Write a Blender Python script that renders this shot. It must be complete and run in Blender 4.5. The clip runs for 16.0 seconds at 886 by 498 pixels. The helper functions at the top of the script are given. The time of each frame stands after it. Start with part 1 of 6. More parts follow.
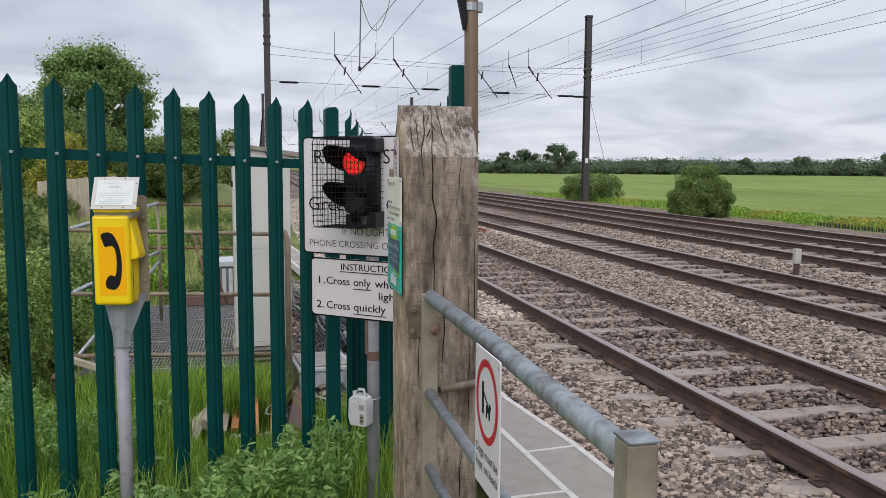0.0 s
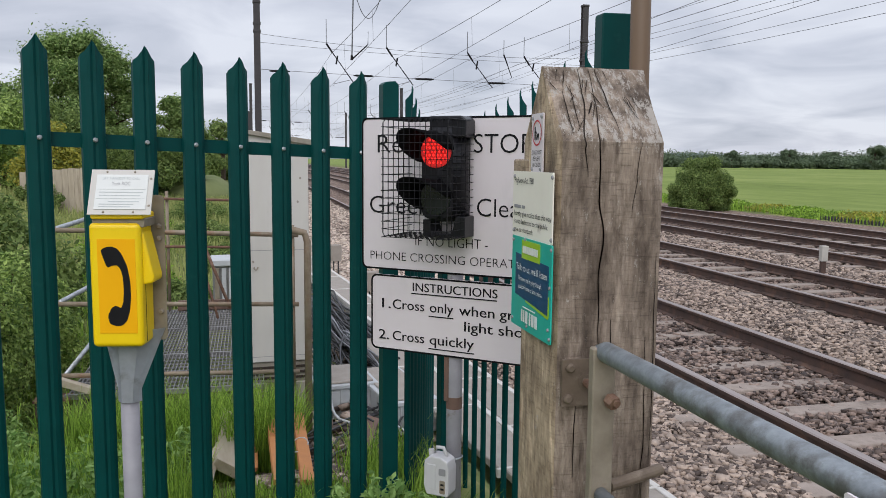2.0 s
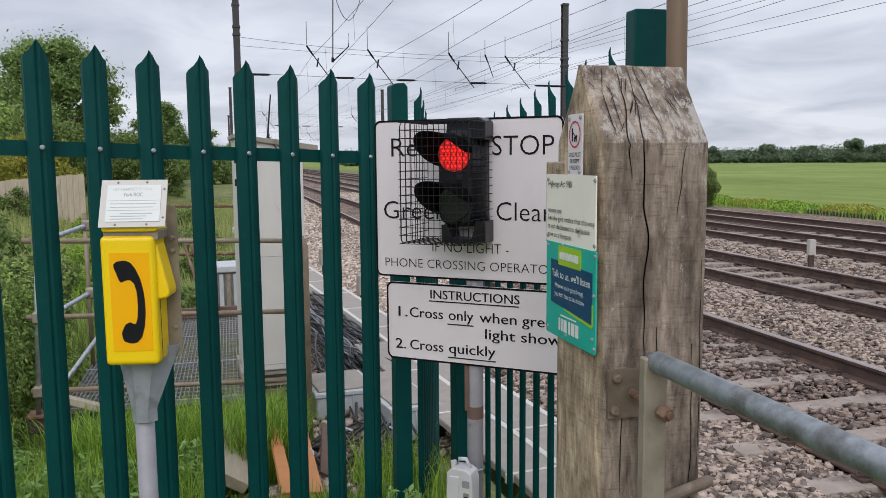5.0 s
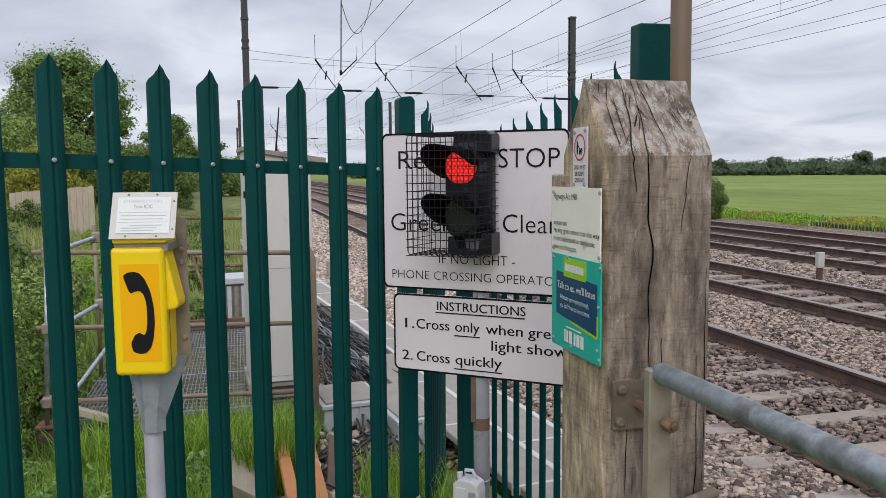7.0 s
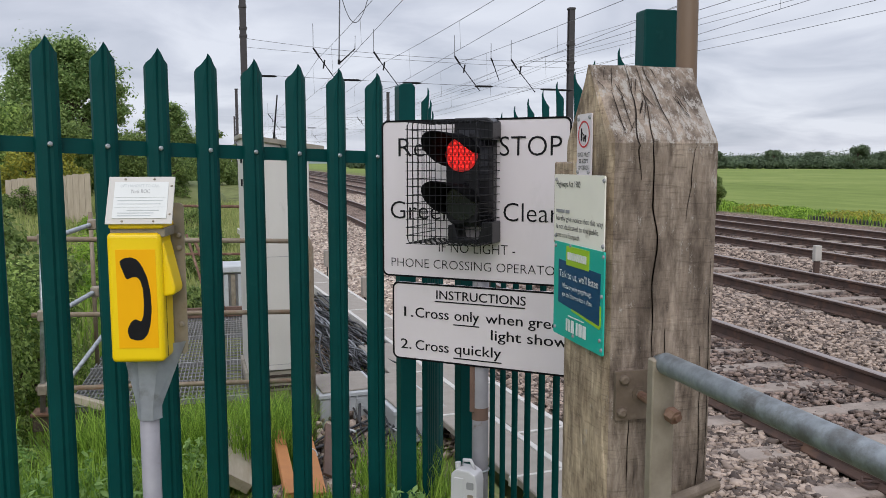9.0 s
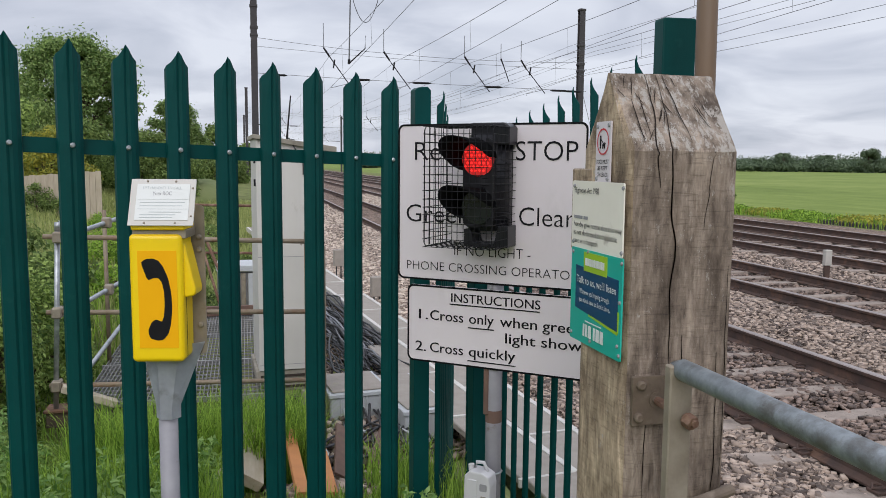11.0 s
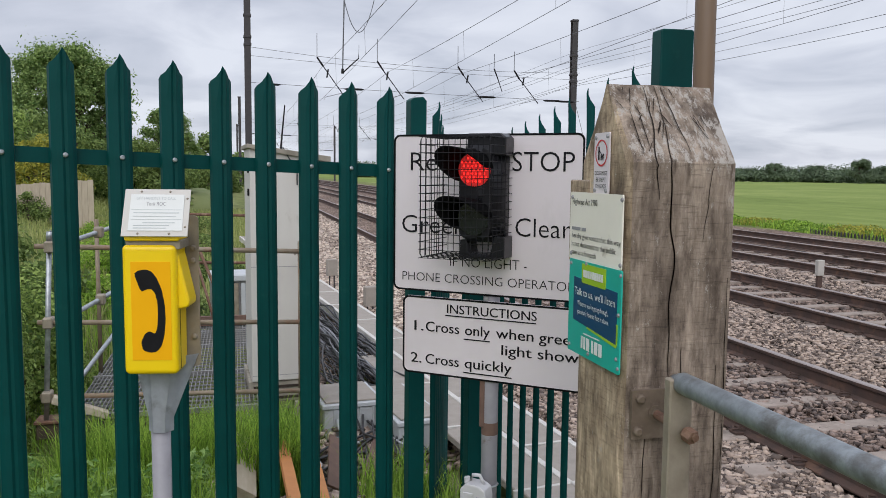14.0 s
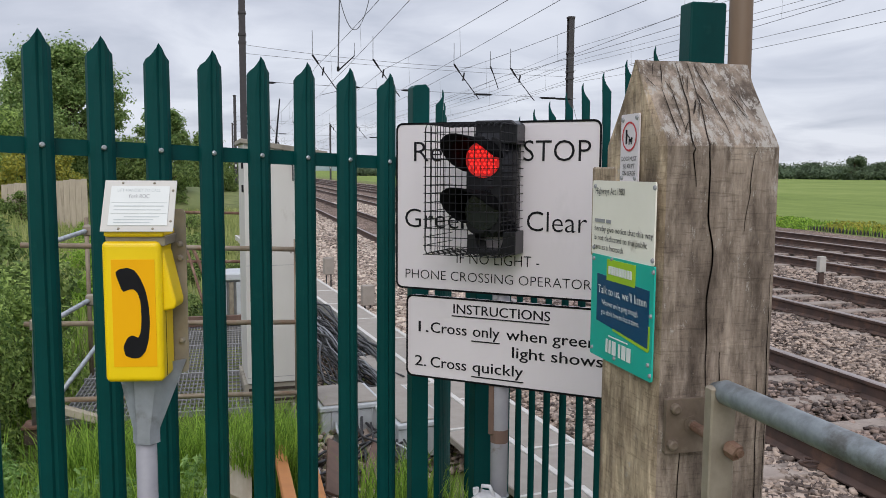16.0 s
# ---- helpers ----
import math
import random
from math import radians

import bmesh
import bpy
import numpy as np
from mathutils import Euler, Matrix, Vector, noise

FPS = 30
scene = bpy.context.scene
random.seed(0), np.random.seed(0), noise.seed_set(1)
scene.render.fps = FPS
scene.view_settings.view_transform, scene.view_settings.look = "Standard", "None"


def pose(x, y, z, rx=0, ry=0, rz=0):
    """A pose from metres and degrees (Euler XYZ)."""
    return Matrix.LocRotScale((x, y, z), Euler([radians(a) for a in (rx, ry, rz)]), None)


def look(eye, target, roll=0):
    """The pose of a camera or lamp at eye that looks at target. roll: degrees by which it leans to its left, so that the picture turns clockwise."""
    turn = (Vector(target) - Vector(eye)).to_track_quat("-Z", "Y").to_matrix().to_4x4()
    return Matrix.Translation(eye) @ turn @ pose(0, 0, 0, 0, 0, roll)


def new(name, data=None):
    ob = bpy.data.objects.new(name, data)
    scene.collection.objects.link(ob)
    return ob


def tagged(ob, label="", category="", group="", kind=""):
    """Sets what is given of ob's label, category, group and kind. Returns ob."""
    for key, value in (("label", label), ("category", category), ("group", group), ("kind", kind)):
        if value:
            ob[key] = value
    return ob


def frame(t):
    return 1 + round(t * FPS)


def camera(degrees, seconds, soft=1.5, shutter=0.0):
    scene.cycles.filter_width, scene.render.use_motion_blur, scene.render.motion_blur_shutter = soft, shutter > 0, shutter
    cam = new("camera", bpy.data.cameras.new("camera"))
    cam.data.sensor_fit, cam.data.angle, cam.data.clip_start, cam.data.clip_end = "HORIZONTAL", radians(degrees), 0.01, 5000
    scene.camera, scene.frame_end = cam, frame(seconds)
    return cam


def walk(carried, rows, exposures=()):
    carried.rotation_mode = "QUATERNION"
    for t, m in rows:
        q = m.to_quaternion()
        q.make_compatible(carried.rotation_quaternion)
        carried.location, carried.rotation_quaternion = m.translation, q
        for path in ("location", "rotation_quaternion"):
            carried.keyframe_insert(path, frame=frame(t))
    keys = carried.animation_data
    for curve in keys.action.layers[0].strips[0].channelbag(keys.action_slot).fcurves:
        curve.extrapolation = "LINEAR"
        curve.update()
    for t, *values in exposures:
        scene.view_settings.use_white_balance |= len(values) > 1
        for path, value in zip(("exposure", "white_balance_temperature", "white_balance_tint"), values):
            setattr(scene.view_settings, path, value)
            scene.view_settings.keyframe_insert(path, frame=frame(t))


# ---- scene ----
cam = camera(58.4, 16.0, 0.7)
METRES, EYE, TILT, LEAN, TURN = 1.45, 1.5, 0.0, 0.0, -12.8
ROWS = [
    (0.0, 0.0, 0.0, 0.0, 0.03, -5.88, -0.32),
    (0.5, -0.1124, 0.1243, 0.0011, 0.74, -6.28, -1.02),
    (1.0, -0.1779, 0.2698, -0.0042, 0.15, -6.43, -1.07),
    (1.5, -0.2049, 0.44, -0.0099, -0.42, -6.46, -0.98),
    (2.0, -0.2634, 0.5451, -0.0043, -0.9, -6.47, -0.53),
    (2.5, -0.3432, 0.607, 0.0066, -1.67, -6.24, 0.36),
    (3.0, -0.3574, 0.6253, 0.0004, -2.15, -6.33, 0.58),
    (3.5, -0.3445, 0.6213, -0.0007, -2.47, -6.65, 0.37),
    (6.0, -0.3365, 0.5877, 0.0042, -1.87, -5.93, 0.51),
    (6.5, -0.3366, 0.5848, 0.0052, -1.71, -5.62, 0.47),
    (7.0, -0.3374, 0.587, 0.0018, -1.7, -5.54, 0.49),
    (7.5, -0.3414, 0.5897, 0.0013, -1.76, -5.62, 0.39),
    (8.0, -0.3452, 0.5936, -0.0022, -1.75, -5.85, 0.21),
    (8.5, -0.3427, 0.6018, -0.0039, -1.84, -5.95, 0.08),
    (9.0, -0.3435, 0.602, -0.0046, -1.88, -6.21, 0.01),
    (9.5, -0.3535, 0.5974, 0.0031, -1.76, -6.48, -0.25),
    (12.0, -0.3615, 0.5896, 0.0036, -1.19, -5.94, -0.43),
    (12.5, -0.3624, 0.5983, 0.0039, -1.3, -5.83, -0.39),
    (13.0, -0.3661, 0.6021, 0.0055, -1.37, -5.71, -0.4),
    (13.5, -0.366, 0.6017, 0.0074, -1.6, -5.57, -0.45),
    (14.0, -0.3671, 0.6007, 0.0057, -1.77, -5.52, -0.61),
    (14.5, -0.3678, 0.5999, 0.0048, -1.84, -5.49, -0.72),
    (15.0, -0.3723, 0.6039, 0.0024, -1.84, -5.52, -0.82),
    (15.5, -0.3861, 0.6329, -0.0017, -1.93, -5.54, -0.75),
    (16.0, -0.3834, 0.711, -0.01, -2.06, -5.64, -0.39),
]
walk(cam, [(t, pose(0, 0, EYE, TILT, LEAN, TURN) @ pose(METRES * x, METRES * y, METRES * z, 90 + pitch, roll, yaw)) for t, x, y, z, yaw, pitch, roll in ROWS])

# ---- light ----
def link(nt, a, b):
    nt.links.new(a, b)


def node(nt, kind, **sets):
    n = nt.nodes.new(kind)
    for key, value in sets.items():
        n.inputs[key.replace("_", " ")].default_value = value
    return n


def ramp(nt, fac, *stops):
    n = nt.nodes.new("ShaderNodeValToRGB")
    while len(n.color_ramp.elements) < len(stops):
        n.color_ramp.elements.new(0.5)
    for e, (p, c) in zip(n.color_ramp.elements, stops):
        e.position, e.color = p, (*c, 1) if len(c) == 3 else c
    link(nt, fac, n.inputs[0])
    return n.outputs[0]


SUN_UP, SUN_ROUND = 40, 200
world = bpy.data.worlds.new("overcast_sky")
scene.world = world
world.use_nodes = True
nt = world.node_tree
nt.nodes.clear()
sky = nt.nodes.new("ShaderNodeTexSky")
sky.sky_type, sky.sun_disc = "NISHITA", False
sky.sun_elevation, sky.sun_rotation = radians(SUN_UP), radians(SUN_ROUND)
co = nt.nodes.new("ShaderNodeTexCoord")
sep = nt.nodes.new("ShaderNodeSeparateXYZ")
link(nt, co.outputs["Generated"], sep.inputs[0])
# cloud layer seen in perspective: direction divided by its height
up = nt.nodes.new("ShaderNodeMath"); up.operation = "MAXIMUM"; up.inputs[1].default_value = 0.0
link(nt, sep.outputs[2], up.inputs[0])
add = nt.nodes.new("ShaderNodeMath"); add.operation = "ADD"; add.inputs[1].default_value = 0.16
link(nt, up.outputs[0], add.inputs[0])
div = nt.nodes.new("ShaderNodeVectorMath"); div.operation = "DIVIDE"
link(nt, co.outputs["Generated"], div.inputs[0]); link(nt, add.outputs[0], div.inputs[1])
cl = node(nt, "ShaderNodeTexNoise", Scale=1.5, Detail=7.0, Roughness=0.5, Distortion=0.5)
link(nt, div.outputs[0], cl.inputs["Vector"])
clouds = ramp(nt, cl.outputs[0], (0.30, (0.50, 0.54, 0.645)), (0.47, (0.645, 0.678, 0.785)), (0.64, (0.80, 0.832, 0.93)))
zen = nt.nodes.new("ShaderNodeMapRange"); zen.inputs[1].default_value = 0.30; zen.inputs[2].default_value = 1.0
zen.inputs[3].default_value = 1.0; zen.inputs[4].default_value = 1.9
link(nt, up.outputs[0], zen.inputs[0])
mul = nt.nodes.new("ShaderNodeVectorMath"); mul.operation = "SCALE"
link(nt, clouds, mul.inputs[0]); link(nt, zen.outputs[0], mul.inputs["Scale"])
skyscale = nt.nodes.new("ShaderNodeVectorMath"); skyscale.operation = "SCALE"; skyscale.inputs["Scale"].default_value = 0.08
link(nt, sky.outputs[0], skyscale.inputs[0])
mix = nt.nodes.new("ShaderNodeMix"); mix.data_type = "RGBA"; mix.inputs[0].default_value = 0.9
link(nt, skyscale.outputs[0], mix.inputs[6]); link(nt, mul.outputs[0], mix.inputs[7])
bg = node(nt, "ShaderNodeBackground", Strength=1.0)
link(nt, mix.outputs[2], bg.inputs[0])
out = nt.nodes.new("ShaderNodeOutputWorld")
link(nt, bg.outputs[0], out.inputs[0])
sun = new("sun", bpy.data.lights.new("sun", "SUN"))
sun.data.energy, sun.data.angle, sun.data.color = 1.42, radians(50), (1.0, 0.95, 0.94)
sun.matrix_world = look((0, 0, 0), (-math.sin(radians(SUN_ROUND)) * math.cos(radians(SUN_UP)), -math.cos(radians(SUN_ROUND)) * math.cos(radians(SUN_UP)), -math.sin(radians(SUN_UP))))


# ---- materials ----
def mat(name, a, b=None, scale=8.0, rough=0.7, metal=0.0, bump=0.0, bscale=60.0, stretch=(1, 1, 1), c=None, cfac=(0.55, 0.7), cscale=2.0, island=False, emit=0.0, spec=0.5, rvar=0.1):
    """Two tones a and b mixed by noise, stains c on top, fine relief."""
    m = bpy.data.materials.new(name)
    m.use_nodes = True
    nt = m.node_tree
    p = nt.nodes["Principled BSDF"]
    b = b or tuple(v * 0.8 for v in a)
    tc = nt.nodes.new("ShaderNodeTexCoord")
    mp = nt.nodes.new("ShaderNodeMapping"); mp.inputs["Scale"].default_value = stretch
    link(nt, tc.outputs["Object"], mp.inputs[0])
    vec = mp.outputs[0]
    if island:
        geo = nt.nodes.new("ShaderNodeNewGeometry")
        info = nt.nodes.new("ShaderNodeObjectInfo")
        r = nt.nodes.new("ShaderNodeMath"); r.operation = "ADD"
        link(nt, geo.outputs["Random Per Island"], r.inputs[0]); link(nt, info.outputs["Random"], r.inputs[1])
        fr = nt.nodes.new("ShaderNodeMath"); fr.operation = "FRACT"
        link(nt, r.outputs[0], fr.inputs[0])
        fac = fr.outputs[0]
        col = ramp(nt, fac, (0.1, b), (0.9, a))
    else:
        n = node(nt, "ShaderNodeTexNoise", Scale=scale, Detail=6.0, Roughness=0.6)
        link(nt, vec, n.inputs["Vector"])
        fac = n.outputs[0]
        col = ramp(nt, fac, (0.3, b), (0.7, a))
    if c:
        n2 = node(nt, "ShaderNodeTexNoise", Scale=cscale, Detail=8.0, Roughness=0.65)
        link(nt, vec, n2.inputs["Vector"])
        f2 = ramp(nt, n2.outputs[0], (cfac[0], (0, 0, 0)), (cfac[1], (1, 1, 1)))
        mx = nt.nodes.new("ShaderNodeMix"); mx.data_type = "RGBA"
        link(nt, f2, mx.inputs[0]); link(nt, col, mx.inputs[6]); mx.inputs[7].default_value = (*c, 1)
        col = mx.outputs[2]
    link(nt, col, p.inputs["Base Color"])
    rr = nt.nodes.new("ShaderNodeMapRange"); rr.inputs[3].default_value = max(rough - rvar, 0.03); rr.inputs[4].default_value = min(rough + rvar, 1)
    link(nt, fac, rr.inputs[0]); link(nt, rr.outputs[0], p.inputs["Roughness"])
    p.inputs["Metallic"].default_value = metal
    p.inputs["Specular IOR Level"].default_value = spec
    if bump:
        n3 = node(nt, "ShaderNodeTexNoise", Scale=bscale, Detail=5.0)
        link(nt, vec, n3.inputs["Vector"])
        bp = node(nt, "ShaderNodeBump", Strength=min(bump, 1.0), Distance=0.01)
        link(nt, n3.outputs[0], bp.inputs["Height"]); link(nt, bp.outputs[0], p.inputs["Normal"])
    if emit:
        p.inputs["Emission Color"].default_value = (*a, 1); p.inputs["Emission Strength"].default_value = emit
    return m


GREEN = mat("green_powder_coat", (0.002, 0.062, 0.058), (0.002, 0.045, 0.043), scale=5, rough=0.42, spec=0.13, c=(0.010, 0.076, 0.068), cfac=(0.62, 0.8), cscale=14, bump=0.05, bscale=300)
GALV = mat("galvanised_steel", (0.50, 0.53, 0.55), (0.27, 0.29, 0.30), scale=26, rough=0.40, metal=0.75, c=(0.22, 0.20, 0.15), cfac=(0.6, 0.75), cscale=5, bump=0.08, bscale=120)
GALV_DULL = mat("weathered_galvanised_steel", (0.36, 0.315, 0.245), (0.22, 0.185, 0.14), scale=14, rough=0.62, metal=0.3, c=(0.19, 0.115, 0.06), cfac=(0.56, 0.72), cscale=7, bump=0.1, bscale=120)
BRIGHTGALV = mat("bright_spangled_steel", (0.58, 0.61, 0.65), (0.45, 0.48, 0.52), scale=30, rough=0.5, metal=0.1, c=(0.32, 0.33, 0.34), cfac=(0.55, 0.7), cscale=10)
GREYPAINT = mat("grey_painted_pole", (0.34, 0.335, 0.36), (0.26, 0.255, 0.28), scale=9, rough=0.5, c=(0.17, 0.13, 0.11), cfac=(0.60, 0.70), cscale=11)
RUST = mat("rusty_steel", (0.20, 0.105, 0.065), (0.11, 0.062, 0.042), scale=30, rough=0.85, bump=0.3, bscale=150, c=(0.30, 0.20, 0.14), cscale=9)
BROWNPOLE = mat("brown_painted_pole", (0.185, 0.12, 0.072), (0.13, 0.085, 0.055), scale=12, rough=0.5, stretch=(1, 1, 0.2), c=(0.30, 0.22, 0.15), cfac=(0.6, 0.75))
SCAFF = mat("scaffold_tube", (0.33, 0.28, 0.21), (0.20, 0.145, 0.095), scale=9, rough=0.65, metal=0.25, c=(0.25, 0.15, 0.09), cfac=(0.52, 0.66), cscale=6)
BLACK = mat("black_plastic", (0.008, 0.008, 0.010), (0.013, 0.013, 0.015), scale=20, rough=0.5, spec=0.22)
GLOSSBLACK = mat("glossy_black_plastic", (0.008, 0.008, 0.011), (0.012, 0.012, 0.015), scale=20, rough=0.30, spec=0.34)
BLACKPAINT = mat("black_paint", (0.012, 0.012, 0.014), (0.008, 0.008, 0.010), scale=20, rough=0.55, spec=0.2)
YELLOW = mat("yellow_plastic", (0.92, 0.66, 0.004), (0.88, 0.60, 0.003), scale=4, rough=0.33, c=(0.70, 0.47, 0.01), cfac=(0.62, 0.8), cscale=6, bump=0.03, bscale=200)
ORANGE = mat("orange_yellow_label", (0.93, 0.47, 0.001), (0.89, 0.43, 0.001), scale=5, rough=0.55, spec=0.2)
WHITE = mat("white_sign_face", (0.73, 0.68, 0.70), (0.67, 0.62, 0.64), scale=3, rough=0.4, c=(0.58, 0.55, 0.55), cfac=(0.6, 0.8), cscale=4, stretch=(1, 1, 0.5))
CREAM = mat("cream_sign_face", (0.84, 0.81, 0.71), (0.77, 0.74, 0.64), scale=7, rough=0.45, c=(0.42, 0.38, 0.30), cfac=(0.63, 0.75), cscale=9)
PLATE = mat("white_plate", (0.70, 0.72, 0.70), (0.64, 0.66, 0.64), scale=9, rough=0.4)
TEALSIGN = mat("teal_sign_face", (0.016, 0.43, 0.335), (0.013, 0.385, 0.30), scale=6, rough=0.35)
BLUESIGN = mat("blue_panel", (0.006, 0.065, 0.15), (0.006, 0.055, 0.13), scale=5, rough=0.35)
LIME = mat("lime_panel", (0.34, 0.55, 0.02), (0.30, 0.50, 0.02), scale=5, rough=0.4)
REDRING = mat("red_ring", (0.55, 0.02, 0.03), (0.48, 0.02, 0.03), scale=6, rough=0.45)
INK = mat("black_ink", (0.008, 0.008, 0.010), (0.012, 0.012, 0.014), scale=20, rough=0.6, spec=0.15)
WHITEINK = mat("white_ink", (0.75, 0.78, 0.76), rough=0.45)
GREYINK = mat("grey_ink", (0.30, 0.30, 0.31), rough=0.5)
PALEINK = mat("faded_ink", (0.50, 0.54, 0.54), rough=0.5)
LED = mat("red_led", (1.0, 0.02, 0.015), (0.9, 0.02, 0.015), rough=0.3, emit=2.0)
LITLENS = mat("lit_red_lens", (0.55, 0.012, 0.012), (0.40, 0.010, 0.010), scale=30, rough=0.3, emit=0.35)
LENS = mat("dark_lens", (0.012, 0.016, 0.018), rough=0.15)
CONCRETE = mat("pale_concrete", (0.50, 0.48, 0.44), (0.42, 0.40, 0.36), scale=6, rough=0.85, c=(0.30, 0.28, 0.24), cfac=(0.6, 0.75), cscale=3, bump=0.2, bscale=90)
CABINET = mat("grey_white_cabinet", (0.62, 0.60, 0.56), (0.55, 0.53, 0.49), scale=3, rough=0.6, c=(0.36, 0.33, 0.28), cfac=(0.62, 0.78), cscale=4, stretch=(1, 1, 0.4))
PALEPLASTIC = mat("pale_grey_plastic", (0.50, 0.52, 0.53), (0.43, 0.45, 0.46), scale=6, rough=0.55, c=(0.33, 0.31, 0.27), cfac=(0.58, 0.75), cscale=5)
SLAB = mat("grey_brown_slab", (0.34, 0.305, 0.265), (0.27, 0.24, 0.205), scale=9, rough=0.85, c=(0.34, 0.31, 0.27), cfac=(0.6, 0.75), cscale=3, bump=0.2, bscale=180)
EDGE = mat("white_edging", (0.62, 0.60, 0.56), (0.50, 0.48, 0.44), scale=15, rough=0.75, c=(0.35, 0.32, 0.28), cfac=(0.6, 0.7), cscale=12)
CABLE = mat("black_cable", (0.02, 0.02, 0.022), (0.05, 0.05, 0.052), scale=12, rough=0.5)
GREYCABLE = mat("grey_cable", (0.20, 0.205, 0.22), (0.12, 0.125, 0.135), scale=12, rough=0.45)
RAILSIDE = mat("rail_side_rust", (0.105, 0.062, 0.046), (0.05, 0.034, 0.030), scale=6, rough=0.85, bump=0.25, bscale=120, c=(0.15, 0.085, 0.055), cfac=(0.55, 0.7), cscale=3)
RAILTOP = mat("rail_running_face", (0.38, 0.325, 0.30), (0.25, 0.20, 0.18), scale=5, rough=0.40, metal=0.6, stretch=(1, 0.05, 1))
SLEEPER = mat("concrete_sleeper", (0.37, 0.31, 0.265), (0.25, 0.205, 0.172), scale=7, rough=0.9, bump=0.35, bscale=120, c=(0.15, 0.12, 0.10), cfac=(0.5, 0.65), cscale=4)
STONE = mat("ballast_stone", (0.50, 0.395, 0.32), (0.078, 0.057, 0.047), rough=0.9, island=True, bump=0.3, bscale=90)
STONE_PALE = mat("pale_ballast_stone", (0.70, 0.59, 0.49), (0.24, 0.185, 0.15), rough=0.9, island=True, bump=0.3, bscale=90)
STONE_DARK = mat("dark_ballast_stone", (0.34, 0.255, 0.21), (0.055, 0.040, 0.035), rough=0.9, island=True, bump=0.3, bscale=90)
MASTPAINT = mat("dark_mast_steel", (0.060, 0.054, 0.057), (0.038, 0.035, 0.038), scale=6, rough=0.7, c=(0.09, 0.072, 0.065), cfac=(0.6, 0.75), cscale=2)
WIRE = mat("overhead_wire", (0.13, 0.135, 0.15), rough=0.6)
TIMBER_PALE = mat("pale_sawn_board", (0.50, 0.44, 0.34), (0.38, 0.32, 0.23), scale=4, rough=0.8, stretch=(6, 1, 6), bump=0.15)
TERRACOTTA = mat("orange_plank", (0.56, 0.24, 0.08), (0.44, 0.175, 0.06), scale=6, rough=0.75, bump=0.15)
BROWNPLATE = mat("brown_rusty_plate", (0.19, 0.115, 0.085), (0.11, 0.07, 0.055), scale=9, rough=0.85, bump=0.25)
GRATING = mat("grating_steel", (0.30, 0.30, 0.30), (0.20, 0.195, 0.19), scale=9, rough=0.6, metal=0.4)
WHITECAN = mat("white_plastic_can", (0.58, 0.58, 0.585), (0.50, 0.50, 0.505), scale=5, rough=0.4)
# near-black brown for the shade inside cracks, bore and slots that aren't cut
HOLLOWSHADE = mat("cracked_wood_inside", (0.03, 0.022, 0.017), (0.05, 0.036, 0.026), scale=20, rough=0.95)
HOOD = mat("matt_black_hood", (0.006, 0.006, 0.007), (0.009, 0.009, 0.010), scale=20, rough=0.9, spec=0.05)
GATEGALV = mat("dull_blue_galvanised_tube", (0.35, 0.385, 0.405), (0.185, 0.205, 0.22), scale=34, rough=0.5, metal=0.45, c=(0.14, 0.14, 0.135), cfac=(0.50, 0.64), cscale=12, bump=0.08, bscale=120)
HINGE = mat("brown_weathered_steel", (0.20, 0.155, 0.115), (0.115, 0.085, 0.06), scale=22, rough=0.7, metal=0.2, c=(0.27, 0.22, 0.17), cfac=(0.56, 0.7), cscale=18, bump=0.12, bscale=120)
STAINED = mat("stained_concrete", (0.40, 0.37, 0.31), (0.27, 0.245, 0.20), scale=3, rough=0.9, stretch=(1, 1, 0.25), c=(0.13, 0.115, 0.085), cfac=(0.50, 0.68), cscale=2.4, bump=0.2, bscale=60)
BOARDS = mat("weathered_beige_boards", (0.50, 0.43, 0.33), (0.38, 0.32, 0.24), scale=5, rough=0.9, stretch=(3, 3, 0.5), c=(0.24, 0.20, 0.15), cfac=(0.58, 0.75), cscale=2.0, bump=0.1, bscale=60)
DARKTIMBER = mat("dark_weathered_timber", (0.15, 0.135, 0.118), (0.07, 0.062, 0.054), scale=7, rough=0.9, stretch=(0.4, 3, 3), bump=0.3, bscale=60, c=(0.22, 0.205, 0.18), cfac=(0.6, 0.72), cscale=5)
BARK = mat("bark", (0.12, 0.085, 0.06), (0.06, 0.045, 0.033), scale=12, rough=0.95, bump=0.5, bscale=40)


def leaf_mat(name, a, b, through_light=0.3):
    """Leaves: a matt face, and some light coming through the blade."""
    m = mat(name, a, b, rough=0.6, island=True, spec=0.15)
    nt = m.node_tree
    p = nt.nodes["Principled BSDF"]
    tr = nt.nodes.new("ShaderNodeBsdfTranslucent")
    link(nt, p.inputs["Base Color"].links[0].from_socket, tr.inputs[0])
    mx = nt.nodes.new("ShaderNodeMixShader"); mx.inputs[0].default_value = through_light
    link(nt, p.outputs[0], mx.inputs[1]); link(nt, tr.outputs[0], mx.inputs[2])
    link(nt, mx.outputs[0], nt.nodes["Material Output"].inputs[0])
    return m


